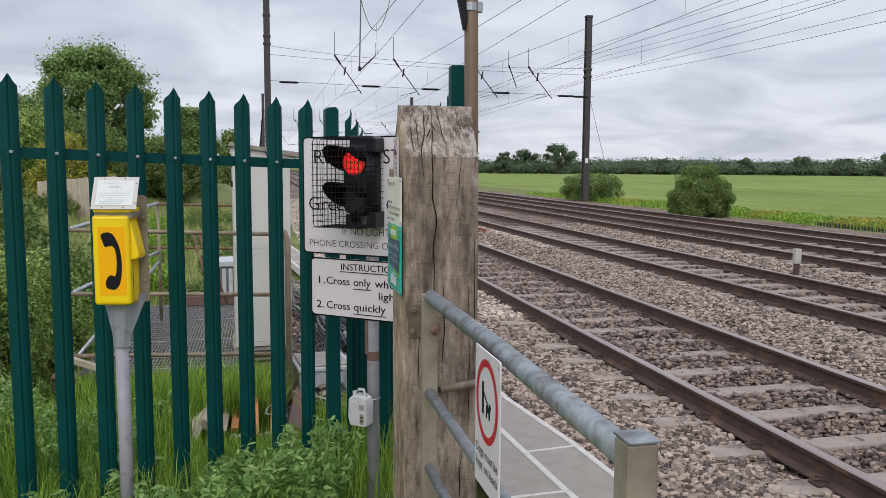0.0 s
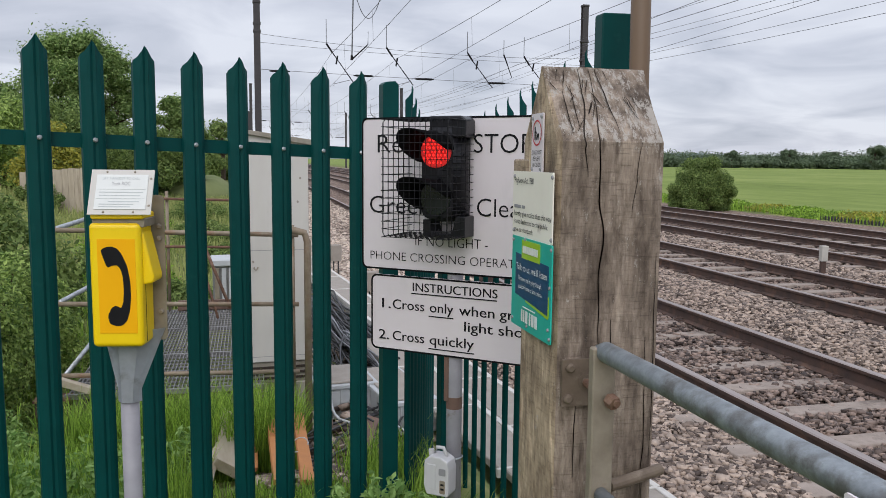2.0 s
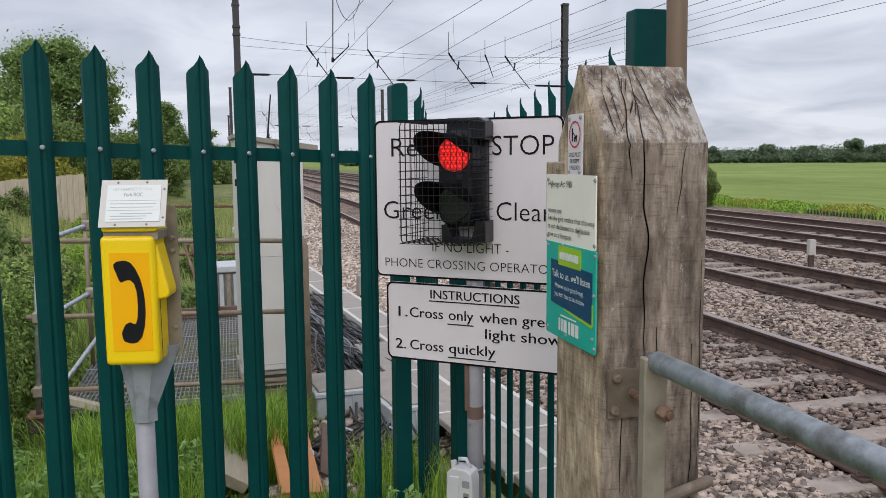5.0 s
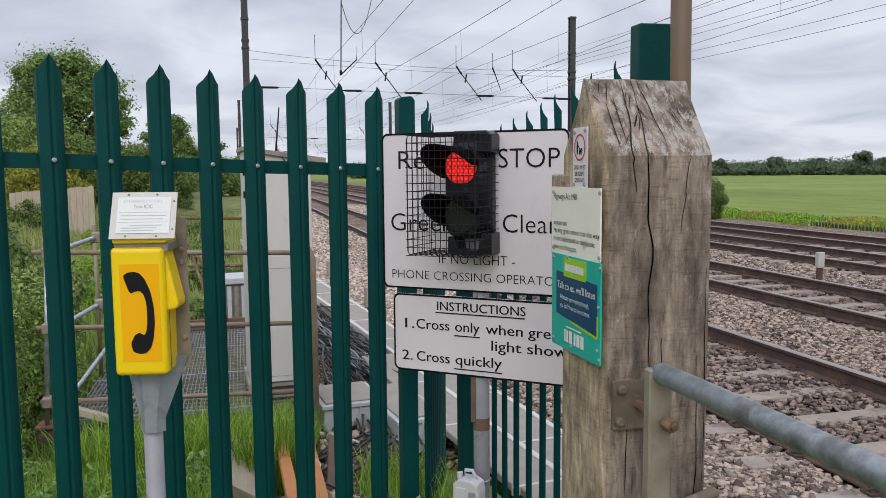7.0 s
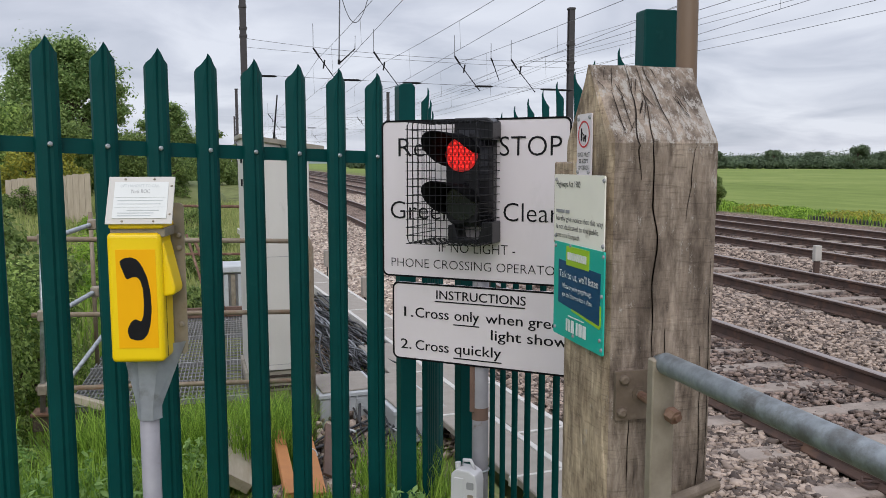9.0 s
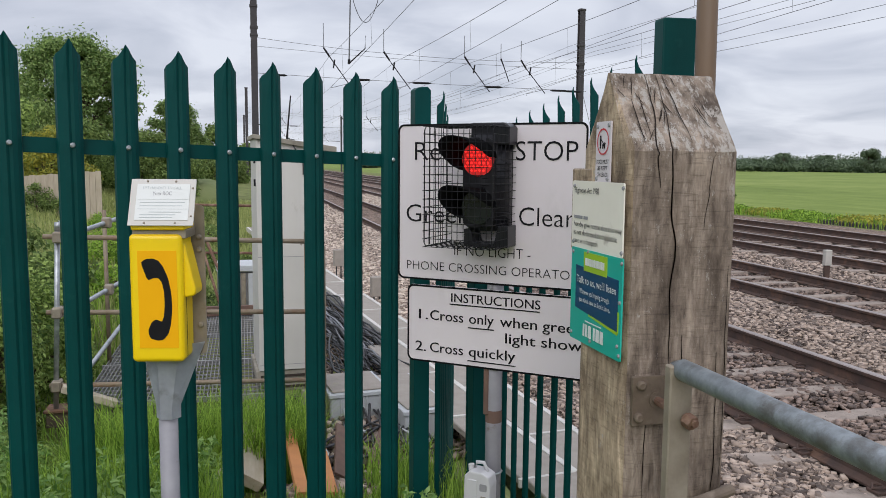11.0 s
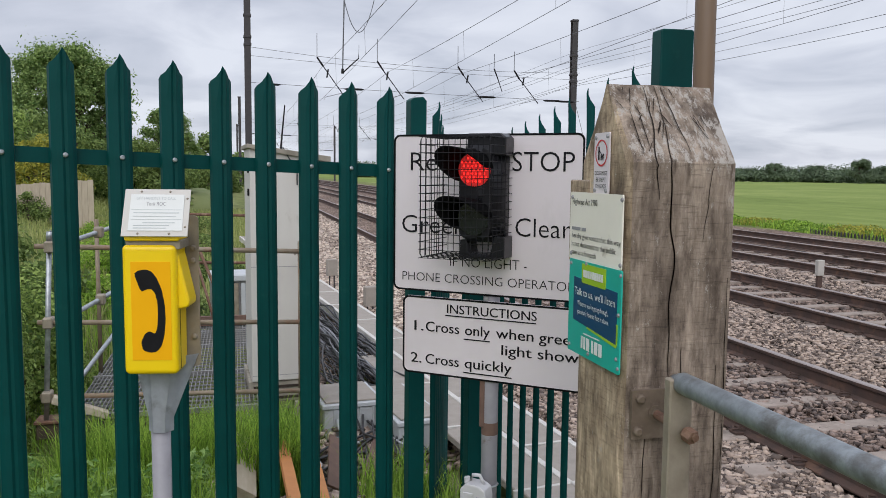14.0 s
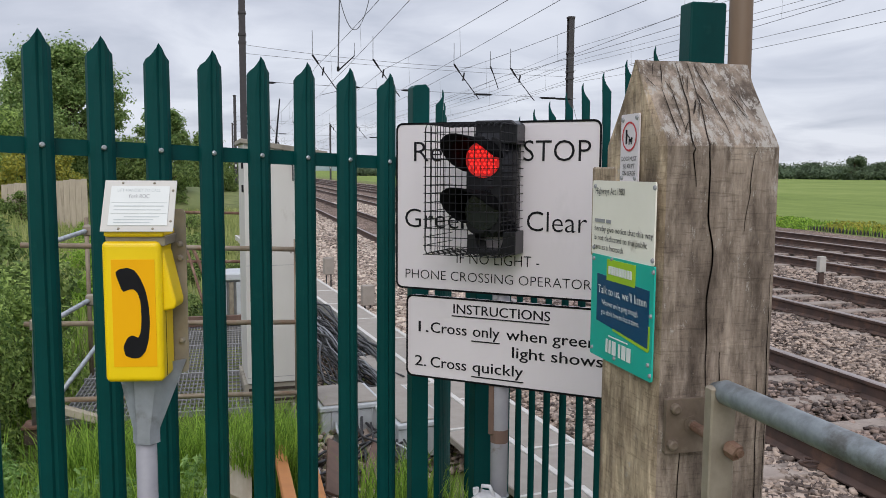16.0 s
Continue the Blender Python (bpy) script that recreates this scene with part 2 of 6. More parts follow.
LEAF = leaf_mat("tree_leaves", (0.36, 0.48, 0.17), (0.10, 0.18, 0.05), 0.42)
LEAF_YELLOW = leaf_mat("yellow_green_leaves", (0.46, 0.42, 0.07), (0.22, 0.26, 0.06), 0.4)
LEAF_BUSH = leaf_mat("bush_leaves", (0.29, 0.38, 0.12), (0.085, 0.14, 0.04), 0.42)
LEAF_SHRUB = leaf_mat("shrub_leaves", (0.47, 0.60, 0.18), (0.10, 0.175, 0.045), 0.44)
# far foliage greyed and blued: distance haze mixed into the leaf colour
LEAF_FAR = leaf_mat("far_leaves", (0.155, 0.205, 0.12), (0.095, 0.135, 0.08))
GRASS = leaf_mat("grass_blades", (0.38, 0.56, 0.088), (0.11, 0.21, 0.03), 0.43)
GRASS_DRY = leaf_mat("dry_grass_blades", (0.44, 0.46, 0.18), (0.25, 0.31, 0.10), 0.45)
WEED = leaf_mat("weed_leaves", (0.40, 0.57, 0.20), (0.14, 0.27, 0.065), 0.42)


def timber():
    """Old oak: long grain, grey weathering, pale lichen."""
    m = bpy.data.materials.new("weathered_oak")
    m.use_nodes = True
    nt = m.node_tree
    p = nt.nodes["Principled BSDF"]
    tc = nt.nodes.new("ShaderNodeTexCoord")
    mp = nt.nodes.new("ShaderNodeMapping"); mp.inputs["Scale"].default_value = (1, 1, 0.13)
    link(nt, tc.outputs["Object"], mp.inputs[0])
    warp = node(nt, "ShaderNodeTexNoise", Scale=3.0, Detail=2.0)
    link(nt, tc.outputs["Object"], warp.inputs["Vector"])
    ad = nt.nodes.new("ShaderNodeVectorMath"); ad.operation = "MULTIPLY_ADD"; ad.inputs[1].default_value = (0.06, 0.06, 0.0)
    link(nt, warp.outputs["Color"], ad.inputs[0]); link(nt, mp.outputs[0], ad.inputs[2])
    g = node(nt, "ShaderNodeTexNoise", Scale=80.0, Detail=7.0, Roughness=0.7)
    link(nt, ad.outputs[0], g.inputs["Vector"])
    big = node(nt, "ShaderNodeTexNoise", Scale=9.0, Detail=6.0, Roughness=0.62)
    bm2 = nt.nodes.new("ShaderNodeMapping"); bm2.inputs["Scale"].default_value = (1.0, 1.0, 0.35)
    link(nt, tc.outputs["Object"], bm2.inputs[0]); link(nt, bm2.outputs[0], big.inputs["Vector"])
    base = ramp(nt, g.outputs[0], (0.27, (0.100, 0.076, 0.059)), (0.40, (0.246, 0.198, 0.157)), (0.56, (0.330, 0.274, 0.222)), (0.74, (0.46, 0.395, 0.33)))
    tone = ramp(nt, big.outputs[0], (0.37, (0.38, 0.35, 0.33)), (0.48, (0.76, 0.73, 0.71)), (0.58, (1.05, 1.03, 1.01)), (0.69, (1.42, 1.40, 1.38)))
    mx = nt.nodes.new("ShaderNodeMix"); mx.data_type = "RGBA"; mx.blend_type = "MULTIPLY"; mx.inputs[0].default_value = 1.0
    link(nt, base, mx.inputs[6]); link(nt, tone, mx.inputs[7])
    mo = node(nt, "ShaderNodeTexNoise", Scale=34.0, Detail=7.0, Roughness=0.7)
    mm = nt.nodes.new("ShaderNodeMapping"); mm.inputs["Scale"].default_value = (1.0, 0.7, 0.30)
    link(nt, tc.outputs["Object"], mm.inputs[0]); link(nt, mm.outputs[0], mo.inputs["Vector"])
    mot = ramp(nt, mo.outputs[0], (0.36, (0.45, 0.42, 0.40)), (0.52, (1, 1, 1)), (0.68, (1.18, 1.16, 1.14)))
    m1 = nt.nodes.new("ShaderNodeMix"); m1.data_type = "RGBA"; m1.blend_type = "MULTIPLY"; m1.inputs[0].default_value = 0.85
    link(nt, mx.outputs[2], m1.inputs[6]); link(nt, mot, m1.inputs[7])
    # fine marks across the grain, scuffs and saw scratches
    cm = nt.nodes.new("ShaderNodeMapping"); cm.inputs["Scale"].default_value = (0.10, 0.10, 1.0); cm.inputs["Rotation"].default_value = (0.05, 0.09, 0)
    link(nt, tc.outputs["Object"], cm.inputs[0])
    cn = node(nt, "ShaderNodeTexNoise", Scale=210.0, Detail=4.0, Roughness=0.7)
    link(nt, cm.outputs[0], cn.inputs["Vector"])
    across = ramp(nt, cn.outputs[0], (0.34, (0.62, 0.60, 0.58)), (0.46, (1, 1, 1)), (0.60, (1, 1, 1)), (0.70, (1.28, 1.27, 1.25)))
    m4 = nt.nodes.new("ShaderNodeMix"); m4.data_type = "RGBA"; m4.blend_type = "MULTIPLY"; m4.inputs[0].default_value = 0.8
    link(nt, m1.outputs[2], m4.inputs[6]); link(nt, across, m4.inputs[7])
    # faces towards -x painted lighter and warmer, their light put into the colour
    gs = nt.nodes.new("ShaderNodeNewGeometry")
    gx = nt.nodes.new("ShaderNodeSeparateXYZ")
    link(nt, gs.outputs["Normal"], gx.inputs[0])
    side_lift = nt.nodes.new("ShaderNodeMapRange"); side_lift.inputs[1].default_value = -0.4; side_lift.inputs[2].default_value = -0.95; side_lift.inputs[4].default_value = 0.85
    link(nt, gx.outputs[0], side_lift.inputs[0])
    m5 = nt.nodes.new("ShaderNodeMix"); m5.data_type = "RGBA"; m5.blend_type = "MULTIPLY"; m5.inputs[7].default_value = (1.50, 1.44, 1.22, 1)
    link(nt, side_lift.outputs[0], m5.inputs[0]); link(nt, m4.outputs[2], m5.inputs[6])
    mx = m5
    li = node(nt, "ShaderNodeTexNoise", Scale=60.0, Detail=9.0, Roughness=0.82)
    lm = nt.nodes.new("ShaderNodeMapping"); lm.inputs["Scale"].default_value = (1.0, 0.55, 0.42)
    link(nt, tc.outputs["Object"], lm.inputs[0]); link(nt, lm.outputs[0], li.inputs["Vector"])
    sep = nt.nodes.new("ShaderNodeSeparateXYZ")
    geo = nt.nodes.new("ShaderNodeNewGeometry")
    link(nt, geo.outputs["Normal"], sep.inputs[0])
    # lichen grows mostly on the weathered slopes
    tilt = nt.nodes.new("ShaderNodeMapRange"); tilt.inputs[1].default_value = 0.05; tilt.inputs[2].default_value = 0.4; tilt.inputs[3].default_value = -0.05; tilt.inputs[4].default_value = 0.01
    link(nt, sep.outputs[2], tilt.inputs[0])
    sm = nt.nodes.new("ShaderNodeMath"); sm.operation = "ADD"
    link(nt, li.outputs[0], sm.inputs[0]); link(nt, tilt.outputs[0], sm.inputs[1])
    pz = nt.nodes.new("ShaderNodeSeparateXYZ")
    link(nt, tc.outputs["Object"], pz.inputs[0])
    hi = nt.nodes.new("ShaderNodeMapRange"); hi.inputs[1].default_value = 1.25; hi.inputs[2].default_value = 1.72; hi.inputs[3].default_value = -0.005; hi.inputs[4].default_value = 0.024
    link(nt, pz.outputs[2], hi.inputs[0])
    pa = node(nt, "ShaderNodeTexNoise", Scale=7.0, Detail=4.0)
    link(nt, tc.outputs["Object"], pa.inputs["Vector"])
    pam = nt.nodes.new("ShaderNodeMapRange"); pam.inputs[1].default_value = 0.35; pam.inputs[2].default_value = 0.65; pam.inputs[3].default_value = -0.05; pam.inputs[4].default_value = 0.045
    link(nt, pa.outputs[0], pam.inputs[0])
    sm2 = nt.nodes.new("ShaderNodeMath"); sm2.operation = "ADD"
    link(nt, hi.outputs[0], sm2.inputs[0]); link(nt, pam.outputs[0], sm2.inputs[1])
    sm3 = nt.nodes.new("ShaderNodeMath"); sm3.operation = "ADD"
    link(nt, sm.outputs[0], sm3.inputs[0]); link(nt, sm2.outputs[0], sm3.inputs[1])
    sm = sm3
    lf = ramp(nt, sm.outputs[0], (0.55, (0, 0, 0)), (0.60, (0.85, 0.85, 0.85)))
    m2 = nt.nodes.new("ShaderNodeMix"); m2.data_type = "RGBA"; m2.inputs[7].default_value = (0.42, 0.39, 0.35, 1)
    link(nt, lf, m2.inputs[0]); link(nt, mx.outputs[2], m2.inputs[6])
    link(nt, m2.outputs[2], p.inputs["Base Color"])
    p.inputs["Roughness"].default_value = 0.88
    bp = node(nt, "ShaderNodeBump", Strength=0.75, Distance=0.004)
    link(nt, g.outputs[0], bp.inputs["Height"])
    b2 = node(nt, "ShaderNodeBump", Strength=0.6, Distance=0.006)
    link(nt, mo.outputs[0], b2.inputs["Height"]); link(nt, bp.outputs[0], b2.inputs["Normal"])
    link(nt, b2.outputs[0], p.inputs["Normal"])
    return m


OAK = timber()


def ground_mat():
    """Grass on the verges, a green crop beyond the far fence, earth near the post."""
    m = bpy.data.materials.new("grassy_ground")
    m.use_nodes = True
    nt = m.node_tree
    p = nt.nodes["Principled BSDF"]
    tc = nt.nodes.new("ShaderNodeTexCoord")
    n = node(nt, "ShaderNodeTexNoise", Scale=1.3, Detail=9.0, Roughness=0.65)
    link(nt, tc.outputs["Object"], n.inputs["Vector"])
    n2 = node(nt, "ShaderNodeTexNoise", Scale=0.05, Detail=4.0)
    link(nt, tc.outputs["Object"], n2.inputs["Vector"])
    verge = ramp(nt, n.outputs[0], (0.30, (0.09, 0.085, 0.04)), (0.5, (0.145, 0.175, 0.055)), (0.68, (0.27, 0.26, 0.11)))
    cmap = nt.nodes.new("ShaderNodeMapping"); cmap.inputs["Scale"].default_value = (1.0, 0.25, 1.0); cmap.inputs["Rotation"].default_value = (0, 0, 0.35)
    link(nt, tc.outputs["Object"], cmap.inputs[0])
    n4 = node(nt, "ShaderNodeTexNoise", Scale=0.55, Detail=9.0, Roughness=0.75)
    link(nt, cmap.outputs[0], n4.inputs["Vector"])
    both = nt.nodes.new("ShaderNodeMath"); both.operation = "MULTIPLY_ADD"; both.inputs[1].default_value = 0.6
    link(nt, n4.outputs[0], both.inputs[0])
    half = nt.nodes.new("ShaderNodeMath"); half.operation = "MULTIPLY"; half.inputs[1].default_value = 0.4
    link(nt, n2.outputs[0], half.inputs[0]); link(nt, half.outputs[0], both.inputs[2])
    crop = ramp(nt, both.outputs[0], (0.36, (0.120, 0.170, 0.036)), (0.5, (0.182, 0.240, 0.056)), (0.64, (0.255, 0.300, 0.090)))
    sep = nt.nodes.new("ShaderNodeSeparateXYZ")
    link(nt, tc.outputs["Object"], sep.inputs[0])
    f = nt.nodes.new("ShaderNodeMapRange"); f.inputs[1].default_value = 27; f.inputs[2].default_value = 28
    link(nt, sep.outputs[0], f.inputs[0])
    mx = nt.nodes.new("ShaderNodeMix"); mx.data_type = "RGBA"
    link(nt, f.outputs[0], mx.inputs[0]); link(nt, verge, mx.inputs[6]); link(nt, crop, mx.inputs[7])
    link(nt, mx.outputs[2], p.inputs["Base Color"])
    p.inputs["Roughness"].default_value = 0.95
    p.inputs["Specular IOR Level"].default_value = 0.15
    bp = node(nt, "ShaderNodeBump", Strength=0.6, Distance=0.05)
    link(nt, n.outputs[0], bp.inputs["Height"]); link(nt, bp.outputs[0], p.inputs["Normal"])
    return m


def ballast_mat():
    """The bed under the loose stones: stones as cells, in shades of pink and brown."""
    m = bpy.data.materials.new("ballast_bed")
    m.use_nodes = True
    nt = m.node_tree
    p = nt.nodes["Principled BSDF"]
    tc = nt.nodes.new("ShaderNodeTexCoord")
    v = node(nt, "ShaderNodeTexVoronoi", Scale=19.0)
    link(nt, tc.outputs["Object"], v.inputs["Vector"])
    sepc = nt.nodes.new("ShaderNodeSeparateColor")
    link(nt, v.outputs["Color"], sepc.inputs[0])
    n = node(nt, "ShaderNodeTexNoise", Scale=0.7, Detail=6.0)
    link(nt, tc.outputs["Object"], n.inputs["Vector"])
    col = ramp(nt, sepc.outputs[0], (0.0, (0.06, 0.041, 0.033)), (0.5, (0.235, 0.172, 0.136)), (1.0, (0.45, 0.345, 0.278)))
    tone = ramp(nt, n.outputs[0], (0.35, (0.60, 0.54, 0.50)), (0.65, (0.98, 0.95, 0.93)))
    mx = nt.nodes.new("ShaderNodeMix"); mx.data_type = "RGBA"; mx.blend_type = "MULTIPLY"; mx.inputs[0].default_value = 1.0
    link(nt, col, mx.inputs[6]); link(nt, tone, mx.inputs[7])
    link(nt, mx.outputs[2], p.inputs["Base Color"])
    p.inputs["Roughness"].default_value = 0.95
    bp = node(nt, "ShaderNodeBump", Strength=1.0, Distance=0.04)
    bp.invert = True
    link(nt, v.outputs["Distance"], bp.inputs["Height"]); link(nt, bp.outputs[0], p.inputs["Normal"])
    return m


GROUND, BALLAST = ground_mat(), ballast_mat()


# ---- building blocks ----
def thing(name, m=None, label="", category="", group="", kind=""):
    ob = new(name)
    ob.empty_display_size = 0.1
    ob.matrix_basis = m or Matrix()
    return tagged(ob, label, category, group, kind)


def finish(bm, name, material, smooth=False):
    me = bpy.data.meshes.new(name)
    bmesh.ops.recalc_face_normals(bm, faces=bm.faces)
    bm.to_mesh(me)
    bm.free()
    for one in material if isinstance(material, (list, tuple)) else (material,):
        me.materials.append(one)
    if smooth:
        me.polygons.foreach_set("use_smooth", [True] * len(me.polygons))
    return me


def part(name, bm, material, parent=None, label="", smooth=False):
    me = bm if isinstance(bm, bpy.types.Mesh) else finish(bm, name, material, smooth)
    ob = new(name, me)
    if parent:
        ob.parent = parent
    return tagged(ob, label)


def raw(name, verts, faces, material, parent=None, kind="", smooth=False):
    me = bpy.data.meshes.new(name)
    verts, faces = np.asarray(verts, dtype=np.float32), np.asarray(faces, dtype=np.int32)
    me.vertices.add(len(verts)); me.vertices.foreach_set("co", verts.ravel())
    k = faces.shape[1]
    me.loops.add(faces.size); me.loops.foreach_set("vertex_index", faces.ravel())
    me.polygons.add(len(faces)); me.polygons.foreach_set("loop_start", np.arange(len(faces), dtype=np.int32) * k)
    me.update(calc_edges=True)
    me.materials.append(material)
    if smooth:
        me.polygons.foreach_set("use_smooth", [True] * len(me.polygons))
    ob = new(name, me)
    if parent:
        ob.parent = parent
    return tagged(ob, kind=kind)


def box(bm, x0, x1, y0, y1, z0, z1, bevel=0.0, seg=1):
    b = bmesh.new()
    r = bmesh.ops.create_cube(b, size=1.0)["verts"]
    for v in r:
        v.co = Vector(((x0 + x1) / 2 + v.co.x * (x1 - x0), (y0 + y1) / 2 + v.co.y * (y1 - y0), (z0 + z1) / 2 + v.co.z * (z1 - z0)))
    if bevel:
        bmesh.ops.bevel(b, geom=b.edges[:], offset=bevel, segments=seg, profile=0.5, affect="EDGES")
    return merge(bm, b)


def merge(bm, b, m=None):
    if m:
        bmesh.ops.transform(b, matrix=m, verts=b.verts)
    if bm is None:
        return b
    me = bpy.data.meshes.new("tmp")
    b.to_mesh(me); b.free()
    bm.from_mesh(me)
    bpy.data.meshes.remove(me)
    return bm


def tube(bm, points, r, seg=10, closed_ends=True):
    """A round bar along points; r one radius or one for each point."""
    pts = [Vector(p) for p in points]
    rs = r if isinstance(r, (list, tuple)) else [r] * len(pts)
    b = bm or bmesh.new()
    rings = []
    for i, p in enumerate(pts):
        d = (pts[min(i + 1, len(pts) - 1)] - pts[max(i - 1, 0)]).normalized()
        u = d.cross(Vector((0, 0, 1)) if abs(d.z) < 0.9 else Vector((1, 0, 0))).normalized()
        w = d.cross(u)
        rings.append([b.verts.new(p + rs[i] * (math.cos(2 * math.pi * k / seg) * u + math.sin(2 * math.pi * k / seg) * w)) for k in range(seg)])
    for a, c in zip(rings, rings[1:]):
        for k in range(seg):
            b.faces.new((a[k], a[(k + 1) % seg], c[(k + 1) % seg], c[k]))
    if closed_ends:
        b.faces.new(rings[0][::-1]); b.faces.new(rings[-1])
    return b


def prism(bm, poly, axis, a, b, bevel=0.0, seg=2):
    """poly extruded along an axis from a to b; poly gives the two other coordinates in order."""
    m = bmesh.new()
    def at(p, h):
        return {"x": (h, p[0], p[1]), "y": (p[0], h, p[1]), "z": (p[0], p[1], h)}[axis]
    lo, hi = [m.verts.new(at(p, a)) for p in poly], [m.verts.new(at(p, b)) for p in poly]
    n = len(poly)
    m.faces.new(lo[::-1]); m.faces.new(hi)
    for i in range(n):
        m.faces.new((lo[i], lo[(i + 1) % n], hi[(i + 1) % n], hi[i]))
    if bevel:
        bmesh.ops.recalc_face_normals(m, faces=m.faces)
        bmesh.ops.bevel(m, geom=m.edges[:], offset=bevel, segments=seg, profile=0.5, affect="EDGES")
    return merge(bm, m)


def rounded(w, h, r, n=5, x=0.0, y=0.0):
    """Corners of a rounded rectangle."""
    pts = []
    for cx, cy, a in ((w - r, h - r, 0), (r, h - r, 90), (r, r, 180), (w - r, r, 270)):
        for k in range(n + 1):
            t = radians(a + 90 * k / n)
            pts.append((x + cx + r * math.cos(t), y + cy + r * math.sin(t)))
    return pts


def ring(r0, r1, n=32, x=0.0, y=0.0, d=0.001, sy=1.0):
    b = bmesh.new()
    for k in range(n):
        t0, t1 = 2 * math.pi * k / n, 2 * math.pi * (k + 1) / n
        b.faces.new([b.verts.new((x + r * math.cos(t), -d, y + sy * r * math.sin(t))) for r, t in ((r0, t0), (r1, t0), (r1, t1), (r0, t1))])
    bmesh.ops.remove_doubles(b, verts=b.verts, dist=1e-5)
    return b


def writing(text, size, x, z, material, parent, d=0.0015, width=None, name="lettering", align="LEFT", shear=0.0, bold=0.0):
    """Raised letters on a face in the parent's xz plane, seen from -y."""
    cu = bpy.data.curves.new("tmp", "FONT")
    cu.body, cu.size, cu.align_x, cu.resolution_u = text, size, align, 3
    cu.offset = bold
    tmp = new("tmp", cu)
    bpy.context.view_layer.update()
    me = bpy.data.meshes.new_from_object(tmp.evaluated_get(bpy.context.evaluated_depsgraph_get()))
    bpy.data.objects.remove(tmp)
    co = np.zeros(len(me.vertices) * 3, dtype=np.float32)
    me.vertices.foreach_get("co", co)
    co = co.reshape(-1, 3)
    k = 1.0
    if width:
        k = width / max(co[:, 0].max() - co[:, 0].min(), 1e-6)
    res = np.stack([x + co[:, 0] * k, np.full(len(co), -d), z + co[:, 1]], 1)
    me.vertices.foreach_set("co", res.astype(np.float32).ravel())
    me.name = name
    me.materials.append(material)
    me.update()
    ob = new(name, me)
    ob.parent = parent
    return ob


def bar(x0, x1, z0, z1, material, parent, d=0.0014, name="text_bar"):
    return part(name, box(None, x0, x1, -d, -d + 0.001, z0, z1), material, parent)


def yaw(x, y, z, angle):
    return pose(x, y, z, 0, 0, angle)


# ---- ground and track ----
def smooth(a, b, v):
    t = min(max((v - a) / (b - a), 0), 1)
    return t * t * (3 - 2 * t)


def height(x, y):
    """The public path lies level with the fence foot; the railway side is lower."""
    drop = max(smooth(4.0, 6.2, y), smooth(0.75, 1.3, x))
    z = -0.52 * drop
    z += 0.9 * smooth(-2.2, -9.0, x) if x < -2.2 else 0.0
    z += 0.06 * noise.noise((x * 0.5, y * 0.5, 3.0)) * (1 if x < 1.0 else 0.3)
    if x > 16.5:
        z -= 0.08 * smooth(16.5, 19, x) + 0.25 * smooth(20, 26, x)
    return z


xs = np.concatenate([np.linspace(-3000, -60, 12), np.linspace(-40, -5, 24), np.linspace(-4.5, 2, 50), np.linspace(2.5, 30, 40), np.linspace(40, 3000, 24)])
ys = np.concatenate([np.linspace(-3000, -30, 10), np.linspace(-20, 0, 12), np.linspace(0.3, 9, 60), np.linspace(9.5, 40, 40), np.linspace(45, 400, 30), np.linspace(500, 3000, 12)])
gv = [(x, y, height(x, y)) for y in ys for x in xs]
nx = len(xs)
gf = [(j * nx + i, j * nx + i + 1, (j + 1) * nx + i + 1, (j + 1) * nx + i) for j in range(len(ys) - 1) for i in range(nx - 1)]
ground = raw("ground", gv, gf, GROUND, kind="structure", smooth=True)
tagged(ground, "grassy ground with a green crop field beyond the railway", "ground")

RAIL_Z = -0.24
TRACKS = [4.085, 7.77, 11.62, 14.7]


def bed_height(x):
    """Ballast level across the four tracks."""
    z = -0.44
    for c in TRACKS:
        d = abs(x - c)
        if d > 1.3:
            continue
        z = min(z, -0.445)
    if x < 2.15:
        z -= 0.10 * smooth(2.15, 1.2, x)
    if x > 16.3:
        z -= 0.12 * smooth(16.3, 19.6, x)
    return z


bx = np.concatenate([np.linspace(0.95, 2.2, 8), np.linspace(2.4, 16.4, 36), np.linspace(16.6, 19.6, 7)])
by = np.concatenate([np.linspace(-30, 0, 8), np.linspace(0.5, 14, 40), np.linspace(15, 60, 40), np.linspace(70, 420, 20)])
bv = [(x, y, bed_height(x) + 0.025 * noise.noise((x * 1.7, y * 1.7, 0))) for y in by for x in bx]
nx = len(bx)
bf = [(j * nx + i, j * nx + i + 1, (j + 1) * nx + i + 1, (j + 1) * nx + i) for j in range(len(by) - 1) for i in range(nx - 1)]
bed = raw("ballast_bed", bv, bf, BALLAST, kind="structure", smooth=True)
tagged(bed, "pinkish brown railway ballast bed under four tracks", "ballast")

# loose stones
ICO_V = np.array([(x, y, z) for z in (-1, 1) for y in (-1, 1) for x in (-1, 1)], float) * 0.8
ICO_F = np.array([(0, 2, 1), (1, 2, 3), (4, 5, 6), (5, 7, 6), (0, 1, 5), (0, 5, 4), (2, 6, 3), (3, 6, 7), (0, 4, 2), (2, 4, 6), (1, 3, 5), (3, 7, 5)])


